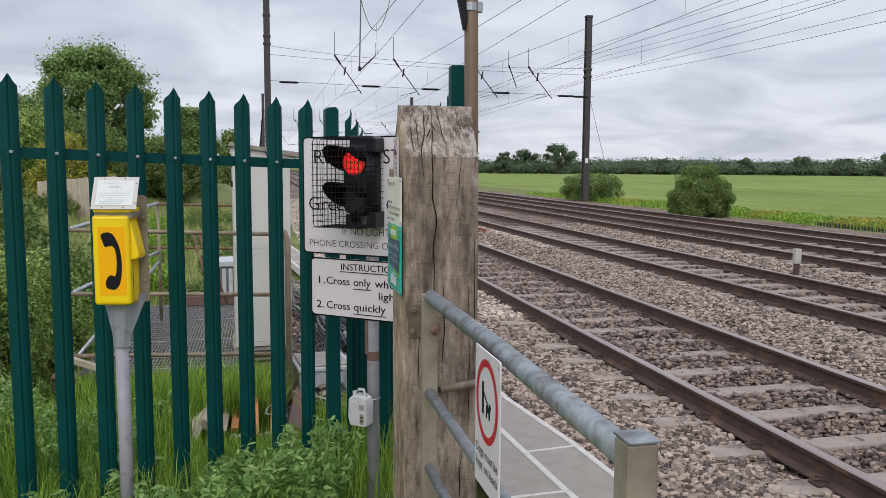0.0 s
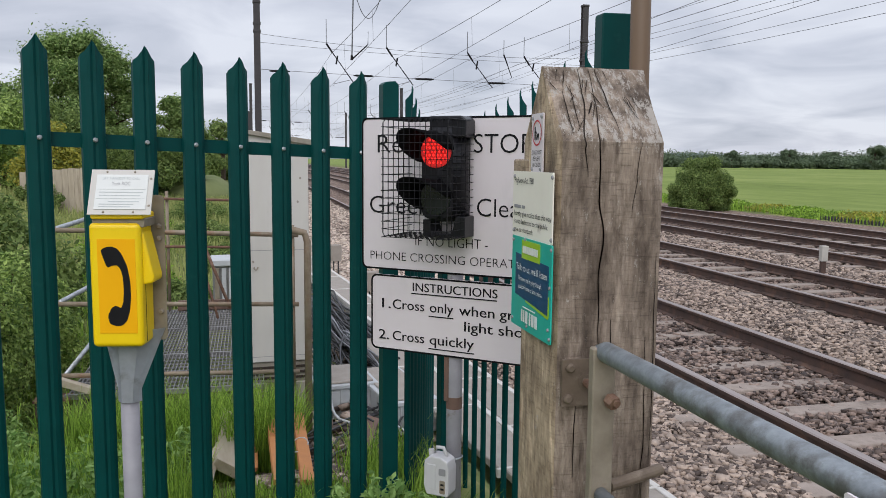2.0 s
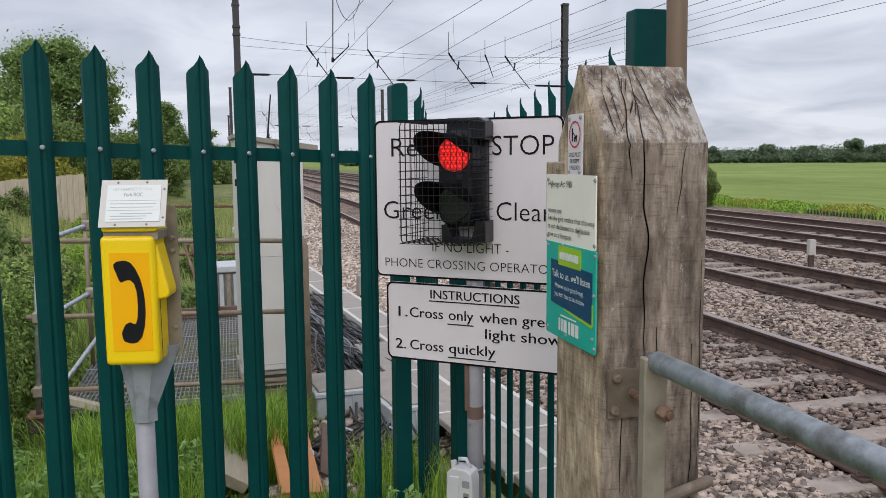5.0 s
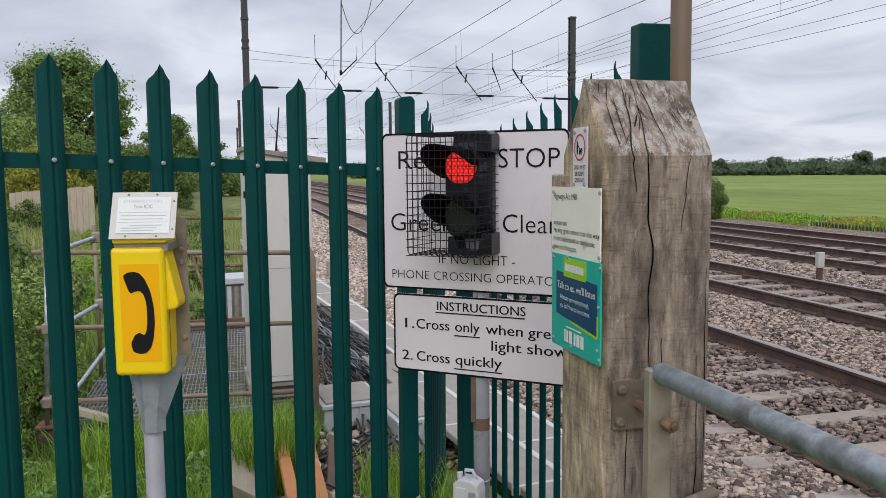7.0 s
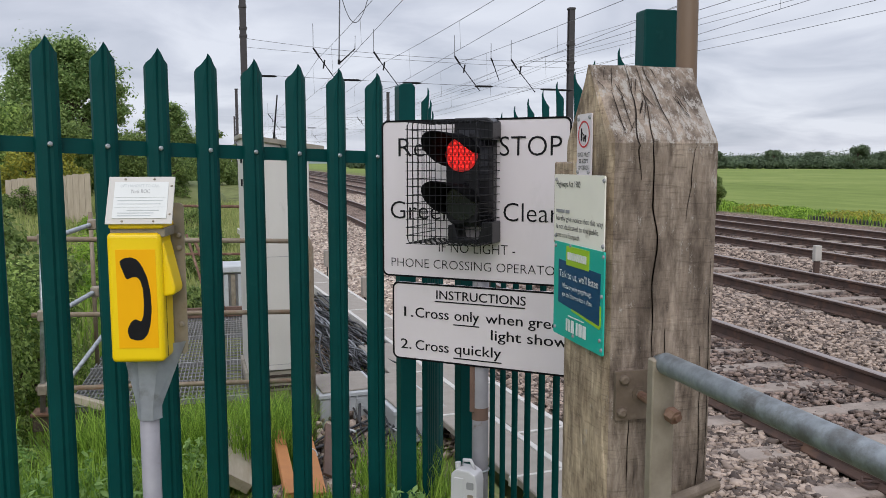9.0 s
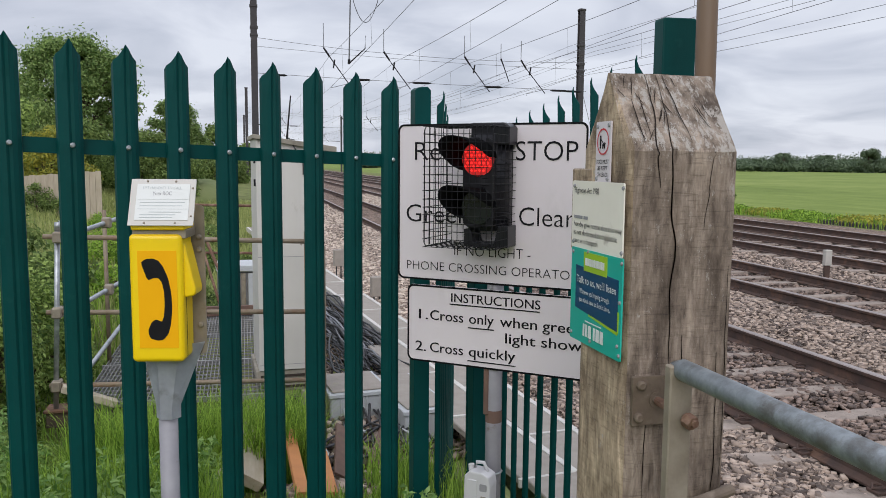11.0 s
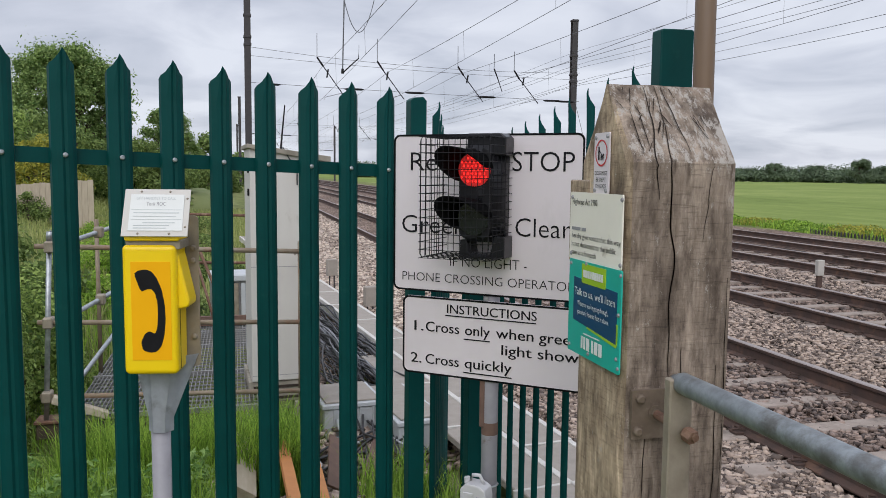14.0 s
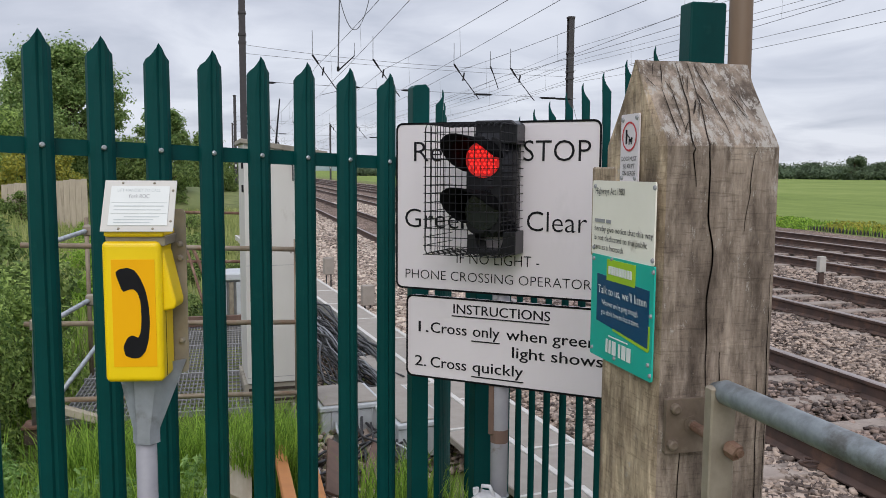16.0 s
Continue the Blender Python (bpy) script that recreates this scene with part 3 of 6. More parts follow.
def stones(name, spots, sizes, material, label):
    """Angular stones, each of its own shape, at spots."""
    rng = np.random.default_rng(5)
    n = len(spots)
    v = np.repeat(ICO_V[None], n, 0) * rng.uniform(0.35, 1.25, (n, len(ICO_V), 3))
    v *= rng.uniform([0.70, 0.50, 0.30], [1.40, 1.05, 0.68], (n, 3))[:, None, :]
    a, b = rng.uniform(0, 2 * np.pi, n), rng.normal(0, 0.42, n)
    ca, sa, cb, sb = np.cos(a), np.sin(a), np.cos(b), np.sin(b)
    R = np.zeros((n, 3, 3))
    R[:, 0, 0], R[:, 0, 1], R[:, 0, 2] = ca, -sa * cb, sa * sb
    R[:, 1, 0], R[:, 1, 1], R[:, 1, 2] = sa, ca * cb, -ca * sb
    R[:, 2, 1], R[:, 2, 2] = sb, cb
    v = np.einsum("nij,nkj->nki", R, v) * np.asarray(sizes)[:, None, None] + np.asarray(spots)[:, None, :]
    f = (ICO_F[None] + (np.arange(n) * len(ICO_V))[:, None, None]).reshape(-1, 3)
    return tagged(raw(name, v.reshape(-1, 3), f, material, kind="stuff"), label, "ballast")


rng = np.random.default_rng(2)


def scatter(x0, x1, y0, y1, per_m2):
    n = int((x1 - x0) * (y1 - y0) * per_m2)
    return np.stack([rng.uniform(x0, x1, n), rng.uniform(y0, y1, n)], 1)


def lay(xy, lo, hi, lift=0.012):
    z = np.array([bed_height(x) for x in xy[:, 0]]) + 0.025 * np.array([noise.noise((x * 1.7, y * 1.7, 0)) for x, y in xy])
    s = rng.uniform(lo, hi, len(xy))
    return np.column_stack([xy, z + s * 0.15 + lift * rng.uniform(0, 1.6, len(xy))]), s


shoulder = np.concatenate([scatter(1.75, 3.25, 2.2, 7, 2700), scatter(1.75, 3.25, 7, 13, 1800), scatter(1.2, 3.28, 13, 24, 700), scatter(4.95, 6.93, 2.5, 16, 1500), scatter(4.92, 6.95, 16, 28, 500)])
# heaped a little higher between the tracks
sp, sz = lay(shoulder, 0.015, 0.038, 0.02)
mid = (sp[:, 0] > 4.9)
sp[mid, 2] += 0.07 * np.clip(1 - np.abs(sp[mid, 0] - 5.93) / 0.95, 0, 1)
side = (sp[:, 0] < 3.3) & (sp[:, 0] > 2.0)
sp[side, 2] += 0.03 * np.clip((3.0 - sp[side, 0]) / 0.5, 0, 1)
stones("ballast_stones", sp, sz, STONE, "angular pinkish brown ballast stones beside the rails")
pale = np.concatenate([scatter(0.95, 3.26, 9.5, 20, 800), scatter(0.95, 3.26, 20, 48, 300), scatter(4.95, 6.9, 18, 48, 260)])
spp, szp = lay(pale, 0.026, 0.056, 0.03)
stones("ballast_stones", spp, szp, STONE_PALE, "clean pale beige ballast stones on the far shoulder")
four = scatter(3.40, 4.77, 2.5, 22, 1100)
# the sleepers lie bare, with a few stones on them
on = np.abs((four[:, 1] - 1.4 + 0.325) % 0.65 - 0.325) < 0.125
four = four[~on | (rng.random(len(four)) < np.where(four[:, 1] > 6.2, 0.55, 0.16))]
sp2, sz2 = lay(four, 0.016, 0.040, 0.03)
stones("ballast_stones", sp2, sz2, STONE_DARK, "darker ballast stones lying between the rails")
six = np.concatenate([scatter(7.08, 8.47, 6, 26, 260), scatter(10.95, 12.35, 8, 24, 120)])
sp3, sz3 = lay(six, 0.022, 0.045)
stones("ballast_stones", sp3, sz3, STONE_DARK, "dark ballast stones in the further tracks")
sp4, sz4 = lay(scatter(8.62, 10.8, 7, 26, 340), 0.025, 0.05)
stones("ballast_stones", sp4, sz4, STONE, "pale ballast stones between the further tracks")

RAIL_POLY = [(-0.07, 0), (0.07, 0), (0.07, 0.012), (0.012, 0.03), (0.010, 0.112), (0.034, 0.124), (0.036, 0.150), (0.028, 0.159), (-0.028, 0.159), (-0.036, 0.150), (-0.034, 0.124), (-0.010, 0.112), (-0.012, 0.03), (-0.07, 0.012)]


def rail_mesh():
    b = prism(None, RAIL_POLY, "y", -40, 420)
    me = finish(b, "rail", [RAILSIDE, RAILTOP])
    for p in me.polygons:
        c = p.center
        if p.normal.z > 0.4 and c.z > 0.14:
            p.material_index = 1
    return me


def sleeper_mesh():
    return finish(prism(None, [(-0.13, 0), (0.13, 0), (0.10, 0.19), (-0.10, 0.19)], "x", -1.25, 1.25, 0.012), "sleeper", SLEEPER)


def clip_mesh():
    b = box(None, 0.06, 0.13, -0.05, 0.05, 0.0, 0.022, 0.005)
    tube(b, [(0.04, -0.03, 0.03), (0.10, -0.035, 0.045), (0.125, 0.0, 0.03), (0.10, 0.035, 0.045), (0.04, 0.03, 0.03)], 0.009, 6)
    return finish(b, "rail_clip", RAILSIDE)


RAIL, SLEEP, CLIP = rail_mesh(), sleeper_mesh(), clip_mesh()
for n, c in enumerate(TRACKS):
    track = thing("railway_track", pose(c, 0, RAIL_Z), "pair of rusty steel rails with bright tops on concrete sleepers", "railway track", "parallel tracks", "structure")
    for s in (-0.7525, 0.7525):
        r = part("rail", RAIL, None, track)
        r.location = (s, 0, -0.159)
    count = (48, 46, 20, 16)[n]
    for k in range(count):
        s = part("sleeper", SLEEP, None, track)
        s.location = (0, (-6.4, -4.8, 6.0, 8.0)[n] + 0.65 * k, -0.159 - 0.19 + 0.004)
        if 12 <= k < 30 and n < 2:
            for e in (-0.7525, 0.7525):
                for turn in (0, 180):
                    c2 = part("rail_clip", CLIP, None, track)
                    c2.matrix_basis = pose(e, (-6.4, -4.8)[n] + 0.65 * k, -0.152, 0, 0, turn)

# walkway of cable-trough lids along the near track
LINE = [(2.02, 2.2), (1.96, 3.6), (1.90, 4.75), (1.75, 6.05), (1.10, 12.45), (0.80, 15.5), (0.0, 24.0)]


def along(s):
    """The walkway's outer edge at y = s: place and heading."""
    for (x0, y0), (x1, y1) in zip(LINE, LINE[1:]):
        if s <= y1 or (x1, y1) == LINE[-1]:
            return x0 + (x1 - x0) * (s - y0) / (y1 - y0), -math.degrees(math.atan2(x1 - x0, y1 - y0))


def lid_meshes(w, length):
    return (finish(box(None, -w + 0.02, -0.02, 0.012, length - 0.012, -0.05, 0.0, 0.006), "trough_lid", SLAB),
            finish(box(None, -0.022, 0.022, 0.0, length, -0.12, 0.006, 0.004), "edging", EDGE),
            finish(box(None, -w, 0.0, -0.011, 0.011, -0.05, 0.004, 0.003), "joint_strip", EDGE))


walkway = thing("cable_trough_walkway", None, "grey-brown trough lids with white edging forming a walkway", "walkway", "", "structure")
LID, EDGING, STRIP = lid_meshes(0.36, 1.13)
s = 2.28
while s < 22:
    x, a = along(s + 0.5)
    x, _ = along(s)
    m = pose(x, s, -0.25, 0, 0, a)
    for off in (0.0, -0.36):
        for mesh in (LID, EDGING, STRIP):
            if off and s > 7.3:
                continue
            o = part(mesh.name.split(".")[0], mesh, None, walkway)
            o.matrix_basis = m @ pose(off, 0.5 * (1 if off else 0), 0.002 * (1 if off else 0))
    if s > 7.2:
        o = part("edging", EDGING, None, walkway)
        o.matrix_basis = m @ pose(-0.36, 0, 0)
    s += 1.14


# ---- palisade fences ----
PALE_W = [(-0.036, 0.0), (-0.033, 0.013), (-0.021, 0.023), (-0.008, 0.027), (0.0, 0.022), (0.008, 0.027), (0.021, 0.023), (0.033, 0.013), (0.036, 0.0)]
TOP_DROP = [0.056, 0.045, 0.034, 0.014, 0.0, 0.014, 0.034, 0.045, 0.056]


def pale_mesh(length):
    """A pressed steel pale with a pointed head; its crown faces -y."""
    b = bmesh.new()
    t = 0.0035
    cols = []
    for (u, v), d in zip(PALE_W, TOP_DROP):
        lean = 0.006 if d < 0.02 else 0.0
        cols.append([b.verts.new((u, -v, 0)), b.verts.new((u, -v, length - 0.12)), b.verts.new((u * 0.99, -v - lean, length - d)),
                     b.verts.new((u * 0.93, -v + t, 0)), b.verts.new((u * 0.93, -v + t, length - 0.12)), b.verts.new((u * 0.92, -v + t - lean, length - d))])
    for a, c in zip(cols, cols[1:]):
        for i in (0, 1):
            b.faces.new((a[i], c[i], c[i + 1], a[i + 1]))
            b.faces.new((a[i + 3], a[i + 4], c[i + 4], c[i + 3]))
        b.faces.new((a[2], c[2], c[5], a[5])); b.faces.new((a[0], a[3], c[3], c[0]))
    for a in (cols[0], cols[-1]):
        for i in (0, 1):
            b.faces.new((a[i], a[i + 1], a[i + 4], a[i + 3]))
    return finish(b, "pale", GREEN)


def bolt_mesh():
    b = bmesh.new()
    tube(b, [(0, 0.004, 0), (0, -0.005, 0)], 0.0075, 8)
    tube(b, [(0, -0.005, 0), (0, -0.008, 0)], [0.0075, 0.0045], 8)
    return finish(b, "bolt", GALV)


PALE, BOLT = pale_mesh(1.85), bolt_mesh()


def palisade(x, y, angle, count, pitch, first, slope, label, rail_z=1.53, lean=0.0, base=0.0, slim=1.0, depth=1.0, name="palisade_fence"):
    """A run of pales from (x, y) along angle; slope is the fall of the tops for each pale."""
    f = thing(name, yaw(x, y, base, angle), label, "fence", "", "structure")
    lo, hi = -first * pitch, (count - first) * pitch
    b = bmesh.new()
    fall = slope / pitch
    za, zb = rail_z + lo * -fall, rail_z - hi * fall
    prof = [(0.004, -0.022), (0.010, -0.022), (0.010, 0.016), (0.05, 0.016), (0.05, 0.022), (0.004, 0.022)]
    va = [b.verts.new((lo - 0.06, p, za + q)) for p, q in prof]
    vb = [b.verts.new((hi - pitch + 0.06, p, zb + q)) for p, q in prof]
    b.faces.new(va[::-1]); b.faces.new(vb)
    for i in range(len(prof)):
        b.faces.new((va[i], va[(i + 1) % len(prof)], vb[(i + 1) % len(prof)], vb[i]))
    part("rail", b, GREEN, f)
    for k in range(count):
        s = (k - first) * pitch
        p = part("pale", PALE, None, f)
        p.matrix_basis = pose(s, 0, -slope * (k - first), lean + random.uniform(-0.12, 0.12), random.uniform(-0.09, 0.09), random.uniform(-1.5, 1.5)) @ Matrix.Diagonal((slim, depth, 1, 1))
        q = part("bolt", BOLT, None, p)
        q.location = (0, -0.0235, rail_z)
    return f


fence_a = palisade(-0.802, 3.429, 22.3, 17, 0.1546, 9, 0.0044, "dark green steel palisade fence with pointed pales", 1.552, 0.0, -0.006)
fence_b = palisade(0.405, 3.93, 73, 10, 0.152, 0, 0.034, "dark green palisade fence running away down the bank", 1.53, 0.0, -0.075, 0.66, 0.8)
fence_c = palisade(0.742, 4.614, -90, 13, 0.137, 0, -0.0165, "dark green palisade fence beside the cable walkway, seen end on", 1.53, 0.0, -0.245, 0.42, 0.6)


def fence_post(x, y, w, d, z, angle, name, label, chamfer):
    """A steel fence post with its top corners cut."""
    p = thing(name, yaw(x, y, -0.3, angle), label, "fence post", "", "")
    h = z + 0.3
    part("post_body", prism(None, [(-w / 2, 0), (w / 2, 0), (w / 2, h - chamfer), (w / 2 - chamfer, h), (-w / 2 + chamfer * 0.9, h - chamfer * 0.3), (-w / 2, h - chamfer)], "y", -d / 2, d / 2, 0.003), GREEN, p)
    part("fixing_bolt", tube(None, [(w / 2 - 0.004, 0, h - 0.22), (w / 2 + 0.02, 0, h - 0.22)], 0.006, 8), GALV, p)
    return p


fence_post(0.325, 3.875, 0.064, 0.05, 1.785, 10, "fence_post", "green steel corner post with a chamfered head", 0.014)
fence_post(0.56, 3.86, 0.07, 0.05, 1.35, 10, "fence_post", "green steel post in the fence behind the sign", 0.010)
fence_post(0.6695, 2.668, 0.085, 0.045, 1.845, 0, "fence_post", "tall square green steel post behind the oak gatepost", 0.004)

# ---- oak gatepost with its notices ----
PX0, PX1, PY0, PY1 = 0.418, 0.656, 2.372, 2.612


def gate_post():
    t = thing("oak_gatepost", yaw(PX0, PY0, -0.2, 0), "weathered oak gatepost with a sloped top, cracks and lichen", "gatepost")
    w, d = PX1 - PX0, PY1 - PY0
    b = bmesh.new()
    # rings of the outline from foot to ridge, edges worn and uneven
    zs = [0, 0.25, 0.5, 0.75, 1.0, 1.25, 1.45, 1.6, 1.70, 1.732]
    n = 9
    rings = []
    for z in zs:
        ringv = []
        for side in range(4):
            for k in range(n):
                u = k / n
                x, y = ((u * w, 0), (w, u * d), (w - u * w, d), (0, d - u * d))[side]
                px, py = x - w / 2, y - d / 2
                r = 0.012
                cut = max(0, abs(px) - (w / 2 - r)) + max(0, abs(py) - (d / 2 - r))
                if cut > r:
                    px -= math.copysign((cut - r) * 0.5, px); py -= math.copysign((cut - r) * 0.5, py)
                j = 0.0025 * noise.noise((px * 30, py * 30, z * 3))
                ringv.append(b.verts.new((w / 2 + px * (1 + j * 6), d / 2 + py * (1 + j * 6), z)))
        rings.append(ringv)
    for a, c in zip(rings, rings[1:]):
        for i in range(len(a)):
            b.faces.new((a[i], a[(i + 1) % len(a)], c[(i + 1) % len(a)], c[i]))
    # the sloped head: three more rings drawn in towards the ridge
    last = rings[-1]
    for f, z in ((0.02, 1.738), (0.07, 1.747), (0.42, 1.80), (0.75, 1.855), (0.965, 1.893)):
        nr = []
        for v in rings[-1]:
            y = d / 2 + (v.co.y - d / 2) * (1 - f)
            nr.append(b.verts.new((v.co.x + 0.003 * noise.noise((v.co.x * 40, v.co.y * 40, f)), y, z + 0.004 * noise.noise((v.co.x * 25, v.co.y * 25, 7)))))
        for i in range(len(nr)):
            b.faces.new((last[i], last[(i + 1) % len(nr)], nr[(i + 1) % len(nr)], nr[i]))
        last = nr
    b.faces.new(last)
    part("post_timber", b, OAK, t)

    def crack(points, r):
        """A drying crack: a dark strip on the front face, its inner shade as colour."""
        c = bmesh.new()
        prev = None
        for i, (x, z) in enumerate(points):
            h = r * math.sin(math.pi * min(max(i / (len(points) - 1), 0.06), 0.94)) + 0.0004
            y = -0.0012 if z < 1.725 else (z - 1.732) / 0.165 * d / 2 - 0.0035
            cur = [c.verts.new((x - h, y, z)), c.verts.new((x + h, y, z))]
            if prev:
                c.faces.new((prev[0], prev[1], cur[1], cur[0]))
            prev = cur
        m = c.faces[:]
        bmesh.ops.solidify(c, geom=m, thickness=0.001)
        part("crack", c, HOLLOWSHADE, t)

    r2 = random.Random(8)
    def wander(x, z0, z1, amp):
        pts, n = [], 26
        off = r2.uniform(0, 99)
        for i in range(n + 1):
            z = z0 + (z1 - z0) * i / n
            pts.append((x + amp * noise.noise((z * 3.1 + off, 1, 2)) + amp * 0.35 * noise.noise((z * 13 + off, 4, 2)), z))
        return pts
    def split(*knots):
        """A long crack through the given places, with small wanderings between them."""
        pts = []
        for (xa, za), (xb, zb) in zip(knots, knots[1:]):
            for q in range(9):
                u = q / 9
                z = za + (zb - za) * u
                pts.append((xa + (xb - xa) * u * u * (3 - 2 * u) + 0.0022 * noise.noise((z * 19, xa * 50, 3)), z))
        return pts + [knots[-1]]

    crack(split((0.104, 1.08), (0.094, 1.34), (0.090, 1.45), (0.099, 1.53), (0.088, 1.62), (0.086, 1.735), (0.099, 1.82), (0.103, 1.892)), 0.0012)
    crack(split((0.060, 1.66), (0.053, 1.735), (0.073, 1.82), (0.078, 1.892)), 0.0012)
    crack(split((0.134, 1.755), (0.126, 1.82), (0.118, 1.892)), 0.0009)
    crack(split((0.120, 1.06), (0.126, 1.22), (0.122, 1.36)), 0.0012)
    crack(split((0.162, 1.58), (0.172, 1.66), (0.178, 1.735)), 0.0004)
    for x, z0, z1, amp, wd in ((0.072, 0.30, 0.95, 0.014, 0.0014), (0.206, 0.80, 1.32, 0.012, 0.0006), (0.045, 1.02, 1.22, 0.012, 0.0007), (0.222, 1.05, 1.50, 0.006, 0.0006),
                               (0.030, 1.75, 1.84, 0.006, 0.0008), (0.048, 1.76, 1.85, 0.006, 0.0007), (0.178, 0.40, 0.86, 0.016, 0.0009)):
        crack(wander(x, z0, z1, amp), wd)
    # short slanting checks over the weathered head
    for k in range(20):
        x, z = r2.uniform(0.015, 0.205), r2.uniform(1.745, 1.87)
        run, rise = r2.uniform(0.006, 0.022), r2.uniform(0.012, 0.045)
        side = 1 if x > 0.09 else r2.choice((-1, 1))
        pts = [(x - side * run * (q / 6) + 0.002 * noise.noise((q * 0.9, k, 1)), min(z + rise * q / 6, 1.888)) for q in range(7)]
        crack(pts, r2.uniform(0.0004, 0.0009))
    return t


gate_post()
LEFT_FACE = Matrix(((0, -1, 0, 0), (-1, 0, 0, 0), (0, 0, 1, 0), (0, 0, 0, 1)))


def side_sign(name, y_far, y_near, z0, z1, x, material, label, thickness=0.003):
    """A plate on the post's side: local x runs from the far edge to the near one, its face looks along -y."""
    m = pose(x, y_far, z0, 0, 0, -90)
    t = thing(name, m, label, "sign")
    part("plate", prism(None, rounded(y_far - y_near, z1 - z0, 0.004, 3), "y", 0, thickness), material, t)
    return t


def screws(t, spots, r=0.004):
    for x, z in spots:
        part("screw", tube(None, [(x, 0.0, z), (x, -0.003, z)], [r, r * 0.7], 8), GREYINK, t)


backing = thing("sign_backing_board", pose(PX0 + 0.002, 2.66, 1.31, 0, 0, -90), "small grey-brown timber batten behind the notice", "batten")
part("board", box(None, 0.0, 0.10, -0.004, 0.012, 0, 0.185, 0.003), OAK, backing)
cream = side_sign("footpath_notice", 2.640, 2.388, 1.318, 1.468, 0.4095, CREAM, "cream notice plate with black lettering screwed to the oak post")
writing("Highways Act 1980", 0.019, 0.014, 0.123, INK, cream, width=0.125)
for x0, x1 in ((0.014, 0.0165), (0.0195, 0.058), (0.065, 0.085)):
    bar(x0, x1, 0.0655, 0.0725, GREYINK, cream)
for i, line in enumerate(("hereby give notice that this way", "is not dedicated to the public", "save as a footpath")):
    writing(line, 0.0165, 0.014, 0.048 - 0.0185 * i, INK, cream, width=(0.235, 0.215, 0.125)[i])
screws(cream, [(0.012, 0.138), (0.25, 0.14), (0.012, 0.012), (0.25, 0.01)], 0.005)
teal = side_sign("helpline_sign", 2.632, 2.380, 1.108, 1.318, 0.4075, TEALSIGN, "teal helpline sign with blue panel and white words", 0.0035)
part("blue_panel", prism(None, [(0.028, 0.075), (0.238, 0.058), (0.238, 0.165), (0.028, 0.172)], "y", -0.001, 0.0), BLUESIGN, teal)
part("lime_strip", prism(None, [(0.10, 0.066), (0.238, 0.052), (0.243, 0.058), (0.243, 0.10), (0.238, 0.10), (0.238, 0.0585), (0.10, 0.070)], "y", -0.0012, -0.0002), LIME, teal)
part("lime_panel", box(None, 0.07, 0.185, -0.0015, 0.0, 0.163, 0.205), LIME, teal)
for k in range(9):
    bar(0.079 + 0.0108 * k, 0.0872 + 0.0108 * k, 0.176, 0.192, WHITEINK, teal, 0.0026, "logo_bar")
writing("Talk to us, we'll listen", 0.023, 0.036, 0.134, WHITEINK, teal, 0.0022, 0.195)
for i, line in enumerate(("Whatever you're going through,", "you don't have to face it alone.")):
    writing(line, 0.0155, 0.052, 0.111 - 0.0185 * i, WHITEINK, teal, 0.0022, 0.150 + 0.004 * i)
bar(0.085, 0.165, 0.051, 0.0535, WHITEINK, teal, 0.0022)
for x0, x1 in ((0.075, 0.083), (0.088, 0.096), (0.102, 0.117), (0.128, 0.136), (0.142, 0.157), (0.162, 0.177)):
    bar(x0, x1, 0.018, 0.045, WHITEINK, teal, 0.0022, "number_bar")
screws(teal, [(0.01, 0.20), (0.09, 0.206), (0.25, 0.20), (0.245, 0.12), (0.01, 0.014), (0.11, 0.012), (0.248, 0.012), (0.24, 0.03)], 0.0045)


def dog_pictogram(t, cx, cz, s, d):
    """Plain shapes for the picture: an upright bar, a slanting line and a low four-legged block."""
    part("pictogram", box(None, cx - 0.42 * s, cx - 0.26 * s, -d - 0.001, -d, cz - 0.62 * s, cz + 0.42 * s, 0.0), INK, t)
    part("pictogram", prism(None, [(cx - 0.28 * s, cz + 0.15 * s), (cx + 0.25 * s, cz - 0.22 * s), (cx + 0.25 * s, cz - 0.28 * s), (cx - 0.28 * s, cz + 0.09 * s)], "y", -d - 0.001, -d), INK, t)
    part("pictogram", prism(None, [(cx + 0.05 * s, cz - 0.66 * s), (cx + 0.05 * s, cz - 0.26 * s), (cx + 0.38 * s, cz - 0.26 * s), (cx + 0.44 * s, cz - 0.12 * s), (cx + 0.58 * s, cz - 0.22 * s), (cx + 0.46 * s, cz - 0.34 * s), (cx + 0.44 * s, cz - 0.66 * s), (cx + 0.37 * s, cz - 0.66 * s), (cx + 0.35 * s, cz - 0.46 * s), (cx + 0.13 * s, cz - 0.46 * s), (cx + 0.12 * s, cz - 0.66 * s)], "y", -d - 0.001, -d), INK, t)


dogs = side_sign("dogs_on_leads_sign", 2.530, 2.460, 1.466, 1.594, 0.4125, WHITE, "small white dogs-on-leads sign with a dark ring on the oak post")
part("ring", ring(0.0245, 0.028, 28, 0.035, 0.086), REDRING, dogs)
dog_pictogram(dogs, 0.033, 0.088, 0.026, 0.0008)
for i, line in enumerate(("DOGS MUST", "BE KEPT", "ON LEADS")):
    writing(line, 0.0125, (0.006, 0.012, 0.010)[i], 0.040 - 0.0135 * i, INK, dogs, 0.001, (0.058, 0.046, 0.050)[i])
screws(dogs, [(0.008, 0.118), (0.062, 0.12), (0.008, 0.008), (0.060, 0.008)], 0.005)

